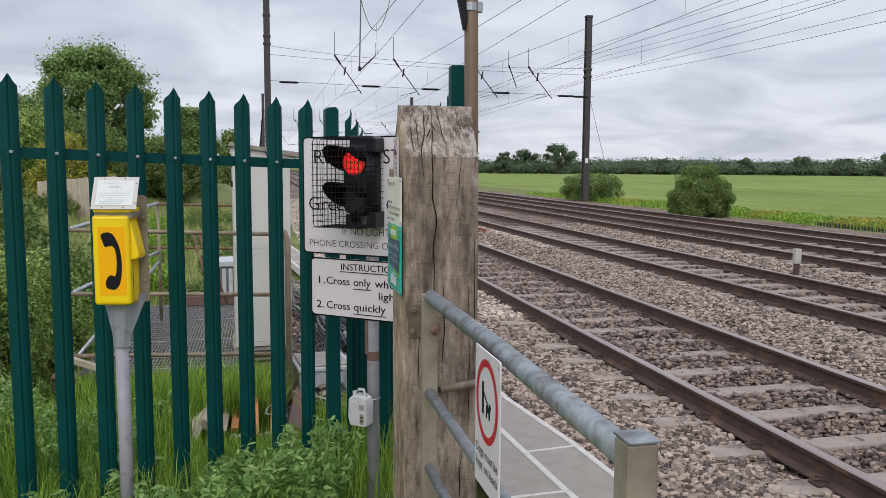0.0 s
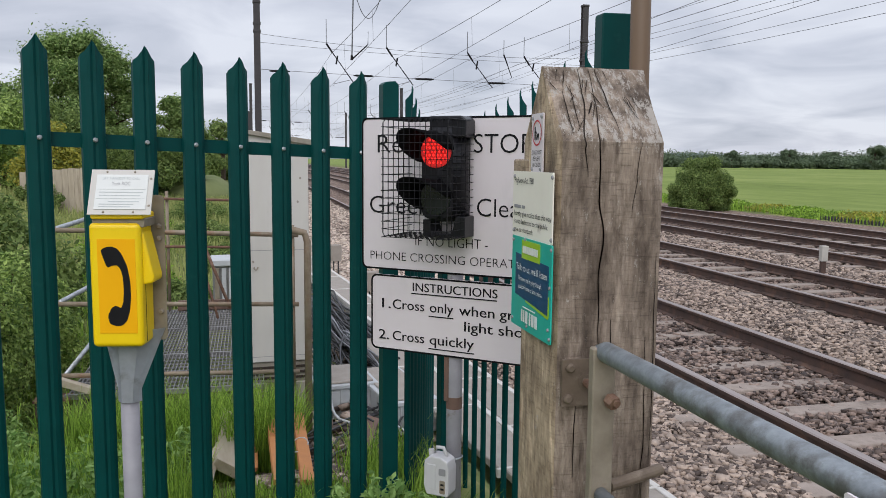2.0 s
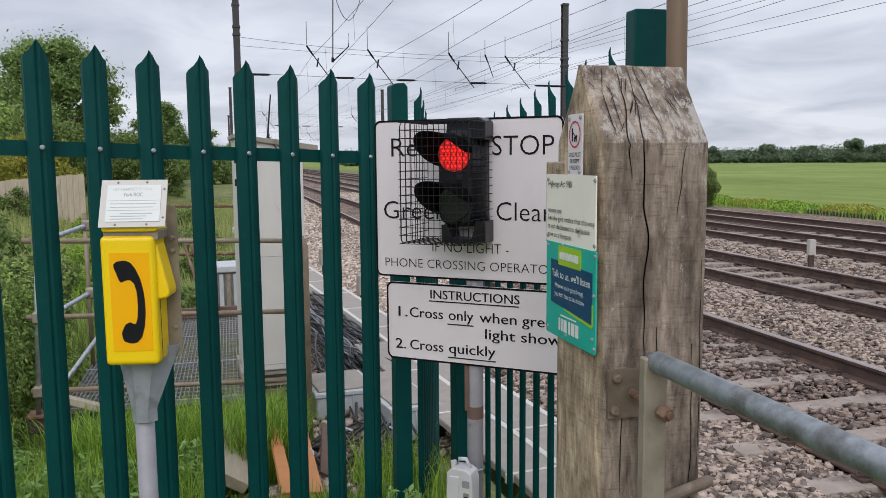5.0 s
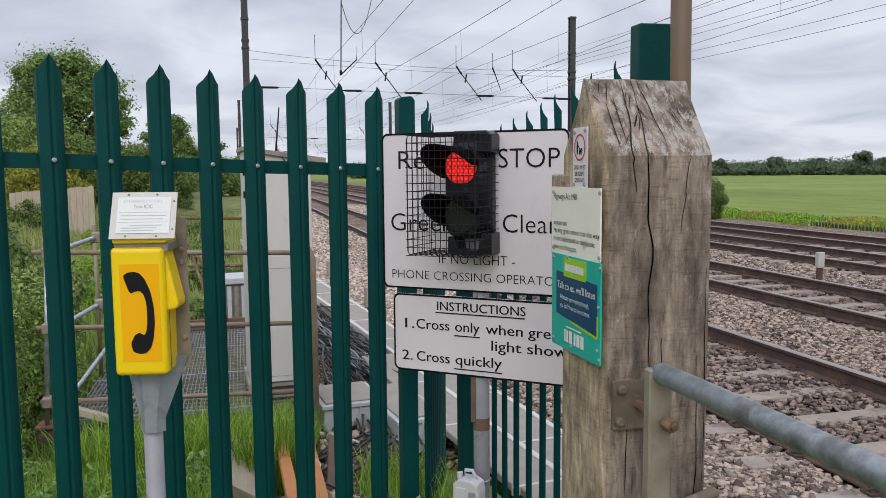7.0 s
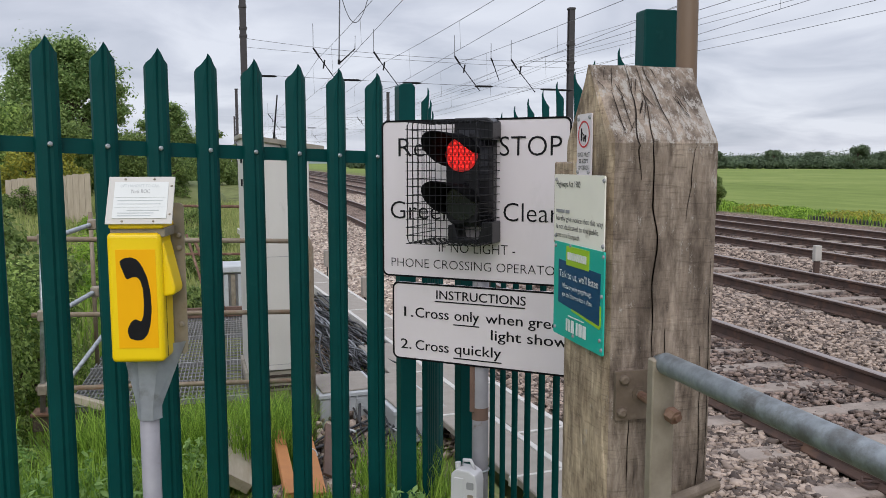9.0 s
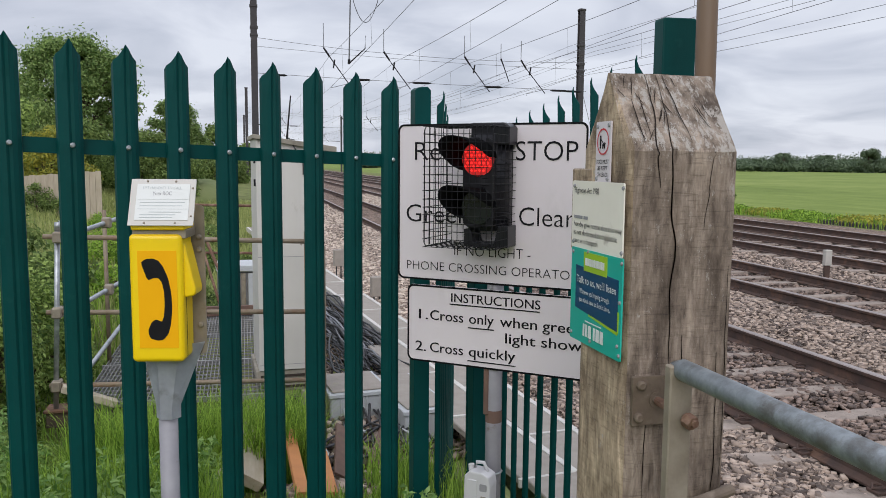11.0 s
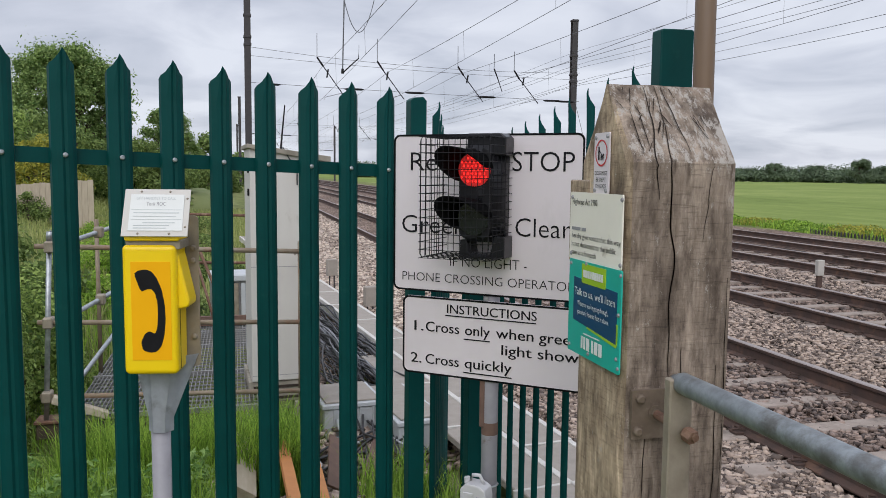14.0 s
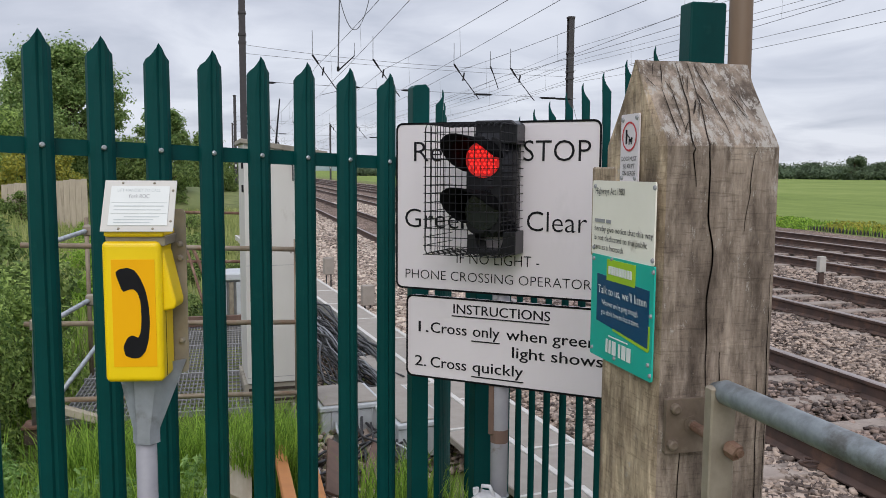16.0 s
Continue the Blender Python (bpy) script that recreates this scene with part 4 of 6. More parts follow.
# ---- field gate of tube ----
def tube_gate():
    g = thing("tubular_gate", yaw(0.466, 2.27, 0, 0), "galvanised tubular steel gate standing open beside the oak post", "gate")
    stile = box(None, -0.014, 0.034, -0.012, 0.012, 0.12, 1.128, 0.003)
    part("hinge_stile", stile, GALV_DULL, g, "flat weathered hinge stile")
    part("top_rail", tube(None, [(0.012, 0.014, 1.114), (0.012, -0.01, 1.120), (0.004, -0.7, 1.128), (-0.006, -1.36, 1.127)], [0.017, 0.0205, 0.0205, 0.0205], 24), GATEGALV, g, "", True)
    for z in (0.83, 0.60, 0.36):
        part("lower_rail", tube(None, [(0.010, 0.0, z), (-0.006, -1.36, z)], 0.0145, 14), GATEGALV, g, "", True)
    end = box(None, -0.027, 0.015, -1.39, -1.345, 0.10, 1.157, 0.004)
    part("closing_stile", end, GALV_DULL, g, "square closing stile with a capped top")
    part("end_cap", box(None, -0.028, 0.016, -1.391, -1.344, 1.157, 1.161, 0.001), GATEGALV, g)
    return g


tube_gate()
hinge = thing("hinge_bracket", yaw(0.43, PY0, 0.98, 0), "weathered steel hinge plate with bolts and a rusty gudgeon pin", "hinge")
part("hinge_plate", prism(None, rounded(0.078, 0.10, 0.004, 3), "y", -0.010, -0.001), HINGE, hinge)
for x, z in ((0.016, 0.084), (0.052, 0.052), (0.012, 0.018)):
    part("bolt_head", tube(None, [(x, -0.010, z), (x, -0.019, z), (x, -0.022, z)], [0.0095, 0.0095, 0.006], 6 if z == 0.052 else 12), HINGE, hinge)
part("washer", tube(None, [(0.052, -0.0095, 0.052), (0.052, -0.0125, 0.052)], 0.016, 16), HINGE, hinge)
part("gudgeon_bolt", tube(None, [(0.050, -0.02, 0.052), (0.056, -0.10, 0.047), (0.060, -0.125, 0.044), (0.062, -0.142, 0.042)], [0.009, 0.0105, 0.0105, 0.007], 12), RUST, hinge, "rusty gudgeon bolt")
part("gudgeon_nut", tube(None, [(0.055, -0.118, 0.046), (0.060, -0.136, 0.041)], 0.0145, 6), RUST, hinge)
stop_pin = thing("gate_stop_pin", yaw(0.514, 2.36, 0.826, 0), "rusty steel pin sticking out of the oak post", "pin")
part("pin", tube(None, [(0.0, -0.06, 0.0), (0.07, -0.035, 0.001), (0.145, -0.006, 0.002)], 0.0125, 12), HINGE, stop_pin)
# dark disc on the pin's end, painted shade of a hollow bore
part("pin_bore", tube(None, [(-0.0002, -0.0601, 0.0), (-0.002, -0.0606, 0.0)], 0.008, 10), HOLLOWSHADE, stop_pin)

nodog = thing("gate_dog_sign", pose(0.425, 1.552, 0.855, 0, 0, -90), "white plate with a red ring hung from the gate rail", "sign")
part("plate", prism(None, rounded(0.172, 0.285, 0.004, 3), "y", -0.0015, 0.0015), WHITE, nodog)
part("ring", ring(0.062, 0.076, 40, 0.086, 0.185, 0.0022, 1.12), REDRING, nodog)
dog_pictogram(nodog, 0.082, 0.195, 0.062, 0.0022)
for i, line in enumerate(("Dogs must be", "kept on leads")):
    writing(line, 0.028, 0.012, 0.066 - 0.030 * i, INK, nodog, 0.0024, 0.15)
screws(nodog, [(0.008, 0.272), (0.164, 0.272), (0.10, 0.27)], 0.004)

# ---- brown pole strapped behind the post ----
pole = thing("brown_pole", yaw(0.668, 2.53, -0.3, 0), "tall brown painted steel pole clamped beside the oak post", "pole")
part("pole_tube", tube(None, [(0.012, 0.0, 0), (0.0, 0.0, 1.9), (-0.018, 0.0, 3.6)], 0.0225, 18), BROWNPOLE, pole, "", True)
part("clamp", tube(None, [(-0.008, 0, 2.30), (-0.0085, 0, 2.325)], 0.025, 18), GALV, pole, "galvanised clamp band")
part("clamp_lug", box(None, 0.012, 0.032, -0.012, 0.004, 2.295, 2.33, 0.003), GALV, pole)
part("horn_bracket", prism(None, [(-0.058, 2.44), (-0.035, 2.44), (-0.020, 2.27), (-0.030, 2.235), (-0.052, 2.34)], "y", -0.02, 0.01, 0.004), BLACK, pole, "black bracket")

# ---- crossing sign with the light ----
SU = math.degrees(math.atan2(-0.385, 0.472))
SIGN = yaw(0.172, 3.515, 0, SU)


def crossing_sign():
    t = thing("crossing_sign", SIGN, "white crossing instruction sign with two boards on a grey steel pole", "sign")
    def board(name, x, w, z0, z1):
        p = part(name, prism(None, rounded(w, z1 - z0, 0.022, 6, x, z0), "y", 0.0, 0.004), WHITE, t)
        rim = bmesh.new()
        a, b = rounded(w, z1 - z0, 0.022, 6, x, z0), rounded(w - 0.012, z1 - z0 - 0.012, 0.017, 6, x + 0.006, z0 + 0.006)
        va, vb = [rim.verts.new((p0, -0.0012, q0)) for p0, q0 in a], [rim.verts.new((p0, -0.0012, q0)) for p0, q0 in b]
        for i in range(len(va)):
            rim.faces.new((va[i], va[(i + 1) % len(va)], vb[(i + 1) % len(va)], vb[i]))
        bmesh.ops.solidify(rim, geom=rim.faces[:], thickness=0.006)
        part("black_border", rim, BLACKPAINT, p)
        return p
    up = board("upper_board", 0.0, 0.63, 1.125, 1.628)
    writing("Red", 0.086, 0.053, 1.513, INK, up, width=0.14, bold=-0.0006)
    writing("STOP", 0.086, 0.403, 1.514, INK, up, width=0.194, bold=-0.0006)
    writing("Green", 0.083, 0.026, 1.314, INK, up, width=0.22, bold=-0.0006)
    writing("Clear", 0.083, 0.416, 1.316, INK, up, width=0.175, bold=-0.0006)
    writing("IF NO LIGHT -", 0.046, 0.200, 1.212, INK, up, width=0.256, bold=-0.0005)
    writing("PHONE CROSSING OPERATOR", 0.041, 0.030, 1.158, INK, up, width=0.578, bold=-0.0005)
    low = board("lower_board", 0.036, 0.634, 0.852, 1.108)
    def bold(text, size, x, z, material, parent, width):
        for k in range(2):
            writing(text, size, x + 0.0011 * k, z, material, parent, 0.0015 + 0.0003 * k, width)
    bold("INSTRUCTIONS", 0.041, 0.191, 1.060, INK, low, width=0.300)
    bar(0.189, 0.493, 1.050, 1.0535, INK, low, 0.0018, "underline")
    bold("1.", 0.047, 0.064, 0.995, INK, low, width=0.033)
    bold("Cross", 0.047, 0.117, 0.995, INK, low, width=0.118)
    bold("only", 0.047, 0.256, 0.995, INK, low, width=0.084)
    bar(0.254, 0.343, 0.979, 0.9825, INK, low, 0.0018, "underline")
    bold("when", 0.047, 0.363, 0.995, INK, low, width=0.122)
    bold("green", 0.047, 0.503, 0.995, INK, low, width=0.125)
    bold("light shows", 0.047, 0.378, 0.943, INK, low, width=0.267)
    bold("2.", 0.047, 0.064, 0.888, INK, low, width=0.038)
    bold("Cross", 0.047, 0.117, 0.888, INK, low, width=0.118)
    bold("quickly", 0.047, 0.256, 0.888, INK, low, width=0.158)
    bar(0.254, 0.418, 0.871, 0.8745, INK, low, 0.0018, "underline")
    part("sign_pole", tube(None, [(0.335, 0.03, -0.1), (0.335, 0.03, 1.62)], 0.026, 20), GREYPAINT, t, "", True)
    part("tape_band", tube(None, [(0.335, 0.03, 0.675), (0.335, 0.03, 0.715)], 0.0268, 20), BROWNPLATE, t, "brown tape band")
    part("tape_run", box(None, 0.308, 0.326, 0.0035, 0.012, 0.70, 0.86, 0.003), BROWNPLATE, t)
    ringp = [(0.335 + 0.029 * math.cos(a), 0.03 + 0.029 * math.sin(a), 0.505 + 0.004 * math.cos(a)) for a in np.linspace(0, 2 * math.pi, 17)]
    part("wire_tie", tube(None, ringp + [(0.33, -0.012, 0.50), (0.30, -0.03, 0.50)], 0.0035, 6), GALV, t)
    part("board_fixing", tube(None, [(0.33, 0.0, 1.117), (0.33, -0.006, 1.117)], 0.007, 8), GREYINK, t)
    return t


crossing_sign()


def crossing_light():
    """Two lamps with hoods on a black body, inside a wire guard."""
    c = 0.318
    t = thing("crossing_light", SIGN, "black crossing signal with a lit red lamp behind a wire guard", "signal light")
    arc = [(c + 0.014 + 0.064 * math.cos(radians(q)), -0.020 + 0.066 * math.sin(radians(q))) for q in range(180, 361, 12)]
    body = prism(None, [(c - 0.038, -0.002)] + arc + [(c + 0.078, -0.002)], "z", 1.302, 1.590)
    part("housing", body, GLOSSBLACK, t, "black plastic housing", True)
    part("lamp_plate", prism(None, rounded(0.104, 0.275, 0.03, 5, c - 0.052, 1.308), "y", -0.085, -0.05, 0.004), BLACK, t)
    for k in range(9):
        part("cooling_rib", tube(None, [(c + 0.014 + 0.065 * math.cos(radians(q)), -0.020 + 0.067 * math.sin(radians(q)), 1.335 + 0.021 * k) for q in range(270, 361, 15)], 0.0022, 5), BLACK, t)
    part("bracket_strap", prism(None, [(c - 0.05, 1.250), (c + 0.060, 1.250), (c + 0.060, 1.264), (c - 0.018, 1.264), (c - 0.028, 1.305), (c - 0.05, 1.305)], "y", -0.075, -0.002, 0.002), GLOSSBLACK, t)
    part("bracket", prism(None, [(c + 0.044, 1.252), (c + 0.094, 1.252), (c + 0.094, 1.318), (c + 0.060, 1.318), (c + 0.056, 1.29)], "y", -0.075, -0.002, 0.003), GLOSSBLACK, t)
    for z in (1.588,):
        part("bracket", prism(None, [(c - 0.03, z - 0.028), (c + 0.094, z - 0.028), (c + 0.094, z + 0.026), (c + 0.078, z + 0.038), (c - 0.03, z + 0.038), (c - 0.03, z + 0.02)], "y", -0.075, -0.002, 0.004), GLOSSBLACK, t)

    def hood(z):
        b = bmesh.new()
        n = 16
        inner, outer = 0.054, 0.058
        rows = []
        for k in range(n + 1):
            a = radians(4 + 214 * k / n)
            reach = 0.02 + 0.085 * max(0.0, math.sin(radians(180 * k / n))) ** 0.8
            rows.append([b.verts.new((c + r * math.cos(a) - 0.42 * max(0.0, y - 0.08), -y, z + r * math.sin(a) + 0.12 * max(0.0, y - 0.08))) for r, y in ((outer, 0.08), (outer * 0.97, 0.085 + reach), (inner * 0.97, 0.085 + reach), (inner, 0.08))])
        for p, q in zip(rows, rows[1:]):
            for i in range(4):
                b.faces.new((p[i], q[i], q[(i + 1) % 4], p[(i + 1) % 4]))
        b.faces.new(rows[0]); b.faces.new(rows[-1][::-1])
        return part("hood", b, HOOD, t, "", True)

    for z, lit in ((1.517, True), (1.372, False)):
        hood(z)
        lens = part("lens", tube(None, [(c, -0.084, z), (c, -0.090, z)], 0.051, 28), LITLENS if lit else LENS, t, "glowing red lens" if lit else "dark unlit lens")
        if lit:
            for i in range(-4, 5):
                for j in range(-4, 5):
                    x, y = i * 0.0130 + (0.0065 if j % 2 else 0), j * 0.0115
                    if x * x + y * y < 0.0455 ** 2:
                        part("red_led", DOT, None, lens).location = (c + x, -0.0915, z + y)
        else:
            part("lens_cross", box(None, c - 0.05, c + 0.05, -0.0915, -0.0895, z - 0.001, z + 0.001), GLOSSBLACK, lens)
    c -= 0.018
    w, d, z0, z1, r = 0.108, 0.195, 1.257, 1.612, 0.0012
    nz, nx, ny = 15, 12, 6
    frame_bm = bmesh.new()
    for s in (-w, w):
        tube(frame_bm, [(c + s, -0.004, z0), (c + s, -d + 0.012, z0), (c + s, -d, z0 + 0.012), (c + s, -d, z1 - 0.012), (c + s, -d + 0.012, z1), (c + s, -0.004, z1)], 0.0019, 6)
    guard = part("wire_guard", frame_bm, BLACKPAINT, t, "black wire mesh guard")

    def wire(points):
        part("wire", tube(None, points, r, 5), BLACKPAINT, guard)
    bent = random.Random(3)
    for k in range(nz + 1):
        z = z0 + (z1 - z0) * k / nz
        q = bent.uniform(-0.0012, 0.0012)
        wire([(c - w, -0.004, z), (c - w, -d - 0.01, z + q), (c - w, -d - 0.0026, z + q), (c + w, -d - 0.0026, z - q), (c + w, -0.004, z)])
    for k in range(1, nx):
        x = c - w + 2 * w * k / nx
        q = bent.uniform(-0.0012, 0.0012)
        wire([(x, -0.004, z0), (x + q, -d + 0.01, z0), (x + q, -d, z0 + 0.01), (x - q, -d, z1 - 0.01), (x - q, -d + 0.01, z1), (x, -0.004, z1)])
    for k in range(1, ny):
        y = -d * k / ny
        for s in (-w, w):
            wire([(c + s, y, z0), (c + s, y, z1)])
        for z in (z0, z1):
            wire([(c - w, y, z), (c + w, y, z)])
    return t


dot = bmesh.new()
bmesh.ops.create_icosphere(dot, subdivisions=1, radius=0.0036)
DOT = finish(dot, "red_led", LED)
crossing_light()

# white can hung on the sign pole
can = thing("plastic_can", yaw(0.392, 3.265, 0.415, -39) @ Matrix.Diagonal((0.80, 0.88, 1.04, 1)), "white plastic can with a handle tied to the sign pole", "plastic can")
part("can_body", prism(None, [(-0.044, 0.0), (0.048, 0.0), (0.054, 0.008), (0.055, 0.085), (0.048, 0.112), (0.020, 0.124), (-0.030, 0.124), (-0.054, 0.108), (-0.057, 0.03)], "y", -0.04, 0.03, 0.005), WHITECAN, can)
part("can_handle", tube(None, [(-0.026, 0, 0.120), (-0.018, 0, 0.143), (0.012, 0, 0.145), (0.030, 0, 0.118)], 0.0065, 8), WHITECAN, can, "", True)
part("can_neck", tube(None, [(-0.04, 0, 0.115), (-0.042, 0, 0.134)], 0.012, 10), WHITECAN, can)
part("can_mark", prism(None, rounded(0.03, 0.022, 0.004, 3, 0.012, 0.068), "y", -0.0415, -0.039), GREYINK, can)
part("can_vent", prism(None, rounded(0.024, 0.042, 0.004, 3, 0.016, 0.010), "y", -0.0412, -0.039), GALV_DULL, can)
for z in (0.022, 0.036):
    part("can_slot", box(None, 0.021, 0.035, -0.0425, -0.0411, z, z + 0.006), BLACKPAINT, can)
part("can_rib", box(None, -0.04, 0.0, -0.043, -0.038, 0.02, 0.10, 0.002), WHITECAN, can)

# ---- crossing telephone ----
def telephone():
    a = -10
    t = thing("crossing_telephone", yaw(-0.603, 3.054, 0.010, a), "yellow crossing telephone box on a grey pole", "telephone")
    part("pole", tube(None, [(0.062, 0.085, -0.1), (0.062, 0.085, 0.90)], 0.0245, 20), GREYPAINT, t, "", True)
    # flared foot of the bracket, folded steel
    b = bmesh.new()
    low = [(0.034, 0.076), (0.050, 0.055), (0.080, 0.055), (0.098, 0.076)]
    hi = [(-0.004, 0.085), (0.046, 0.050), (0.104, 0.050), (0.160, 0.100)]
    va, vm, vb = [b.verts.new((x, y, 0.815)) for x, y in low], [b.verts.new((x, y, 0.850)) for x, y in low], [b.verts.new((x, y, 1.015)) for x, y in hi]
    for p, q in ((va, vm), (vm, vb)):
        for i in range(3):
            b.faces.new((p[i], p[i + 1], q[i + 1], q[i]))
    bmesh.ops.solidify(b, geom=b.faces[:], thickness=-0.003)
    part("bracket", b, BRIGHTGALV, t, "flared galvanised bracket")
    part("back_plate", prism(None, rounded(0.162, 0.40, 0.012, 4, 0.002, 0.98), "y", 0.104, 0.108), GALV_DULL, t, "galvanised back plate")
    for x, z in ((0.150, 1.295), (0.150, 1.262), (0.150, 1.06)):
        part("bolt", tube(None, [(x, 0.104, z), (x, 0.096, z), (x, 0.094, z)], [0.008, 0.007, 0.004], 8), GALV_DULL, t)
    w, z0, z1 = 0.132, 0.984, 1.312
    body = part("handset_box", prism(None, [(0, z0), (w, z0), (w, z1), (0, z1)], "y", -0.004, 0.102, 0.013, 5), YELLOW, t, "bright yellow plastic case")
    # the lid: a wedge that swells to a grip at the side
    lid = prism(None, [(w - 0.01, 1.298), (w + 0.002, 1.285), (w + 0.028, 1.165), (w + 0.024, 1.152), (w + 0.002, 1.148), (w - 0.01, 1.148)], "y", 0.012, 0.092, 0.007, 4)
    part("lid_grip", lid, YELLOW, body)
    part("lid_seam", box(None, w - 0.0005, w + 0.0008, 0.026, 0.028, z0 + 0.01, 1.147), BLACKPAINT, body)
    part("label", box(None, 0.022, 0.118, -0.0052, -0.004, 1.022, 1.270), ORANGE, body, "orange-yellow label")
    # handset sign: a thick curved bar with two ear pieces
    h = [(0.0303, 1.2402), (0.0399, 1.2485), (0.0585, 1.2513), (0.0729, 1.2458), (0.0842, 1.2305), (0.0964, 1.2007), (0.1031, 1.1626), (0.1043, 1.1211), (0.1003, 1.083), (0.0928, 1.0573), (0.081, 1.0435), (0.0657, 1.0414), (0.0481, 1.0476), (0.0435, 1.0684), (0.0535, 1.0899), (0.0643, 1.0961), (0.078, 1.0892), (0.0838, 1.1037), (0.0862, 1.1349), (0.0854, 1.1696), (0.0802, 1.1917), (0.0713, 1.2021), (0.0601, 1.2014), (0.0459, 1.1952)]
    # corners of the outline eased a little
    h = [(p[0] * k + q[0] * (1 - k), p[1] * k + q[1] * (1 - k)) for p, q in zip(h, h[1:] + h[:1]) for k in (0.84, 0.16)]
    part("handset_symbol", prism(None, h, "y", -0.0062, -0.0052), INK, body, "black handset symbol")
    # tilted instruction plate on top
    top = part("instruction_plate", prism(None, [(0, 0), (0.160, 0), (0.160, 0.125), (0, 0.125)], "y", -0.004, 0.0, 0.001), CABINET, t, "tilted plate in a grey frame")
    top.matrix_basis = pose(0.004, -0.014, 1.333, -24, 0, 0)
    part("plate_face", box(None, 0.016, 0.146, -0.006, -0.004, 0.014, 0.110), PLATE, top)
    writing("LIFT HANDSET TO CALL", 0.0105, 0.030, 0.096, PALEINK, top, 0.0065, 0.095)
    writing("York ROC", 0.0145, 0.055, 0.080, GREYINK, top, 0.0065, 0.047)
    for z, x0, x1, hgt in ((0.069, 0.02, 0.142, 0.0012), (0.060, 0.026, 0.136, 0.004), (0.051, 0.026, 0.130, 0.003), (0.043, 0.02, 0.142, 0.0012), (0.034, 0.05, 0.128, 0.004), (0.027, 0.028, 0.115, 0.004), (0.020, 0.028, 0.108, 0.004)):
        bar(x0, x1, z, z + hgt * 0.5, PALEINK, top, 0.0066)
    for x, z in ((0.04, 0.118), (0.11, 0.118), (0.04, 0.007), (0.115, 0.007), (0.153, 0.10), (0.153, 0.025)):
        part("rivet", tube(None, [(x, -0.004, z), (x, -0.0065, z)], [0.003, 0.002], 8), GALV_DULL, top)
    part("plate_bracket", prism(None, [(0.010, 1.300), (0.140, 1.300), (0.142, 1.323), (0.008, 1.323)], "y", 0.004, 0.100, 0.002), GALV_DULL, t)
    part("hood_strip", box(None, 0.008, 0.140, -0.006, 0.095, 1.322, 1.337, 0.003), YELLOW, t, "yellow strip below the plate")
    return t


telephone()

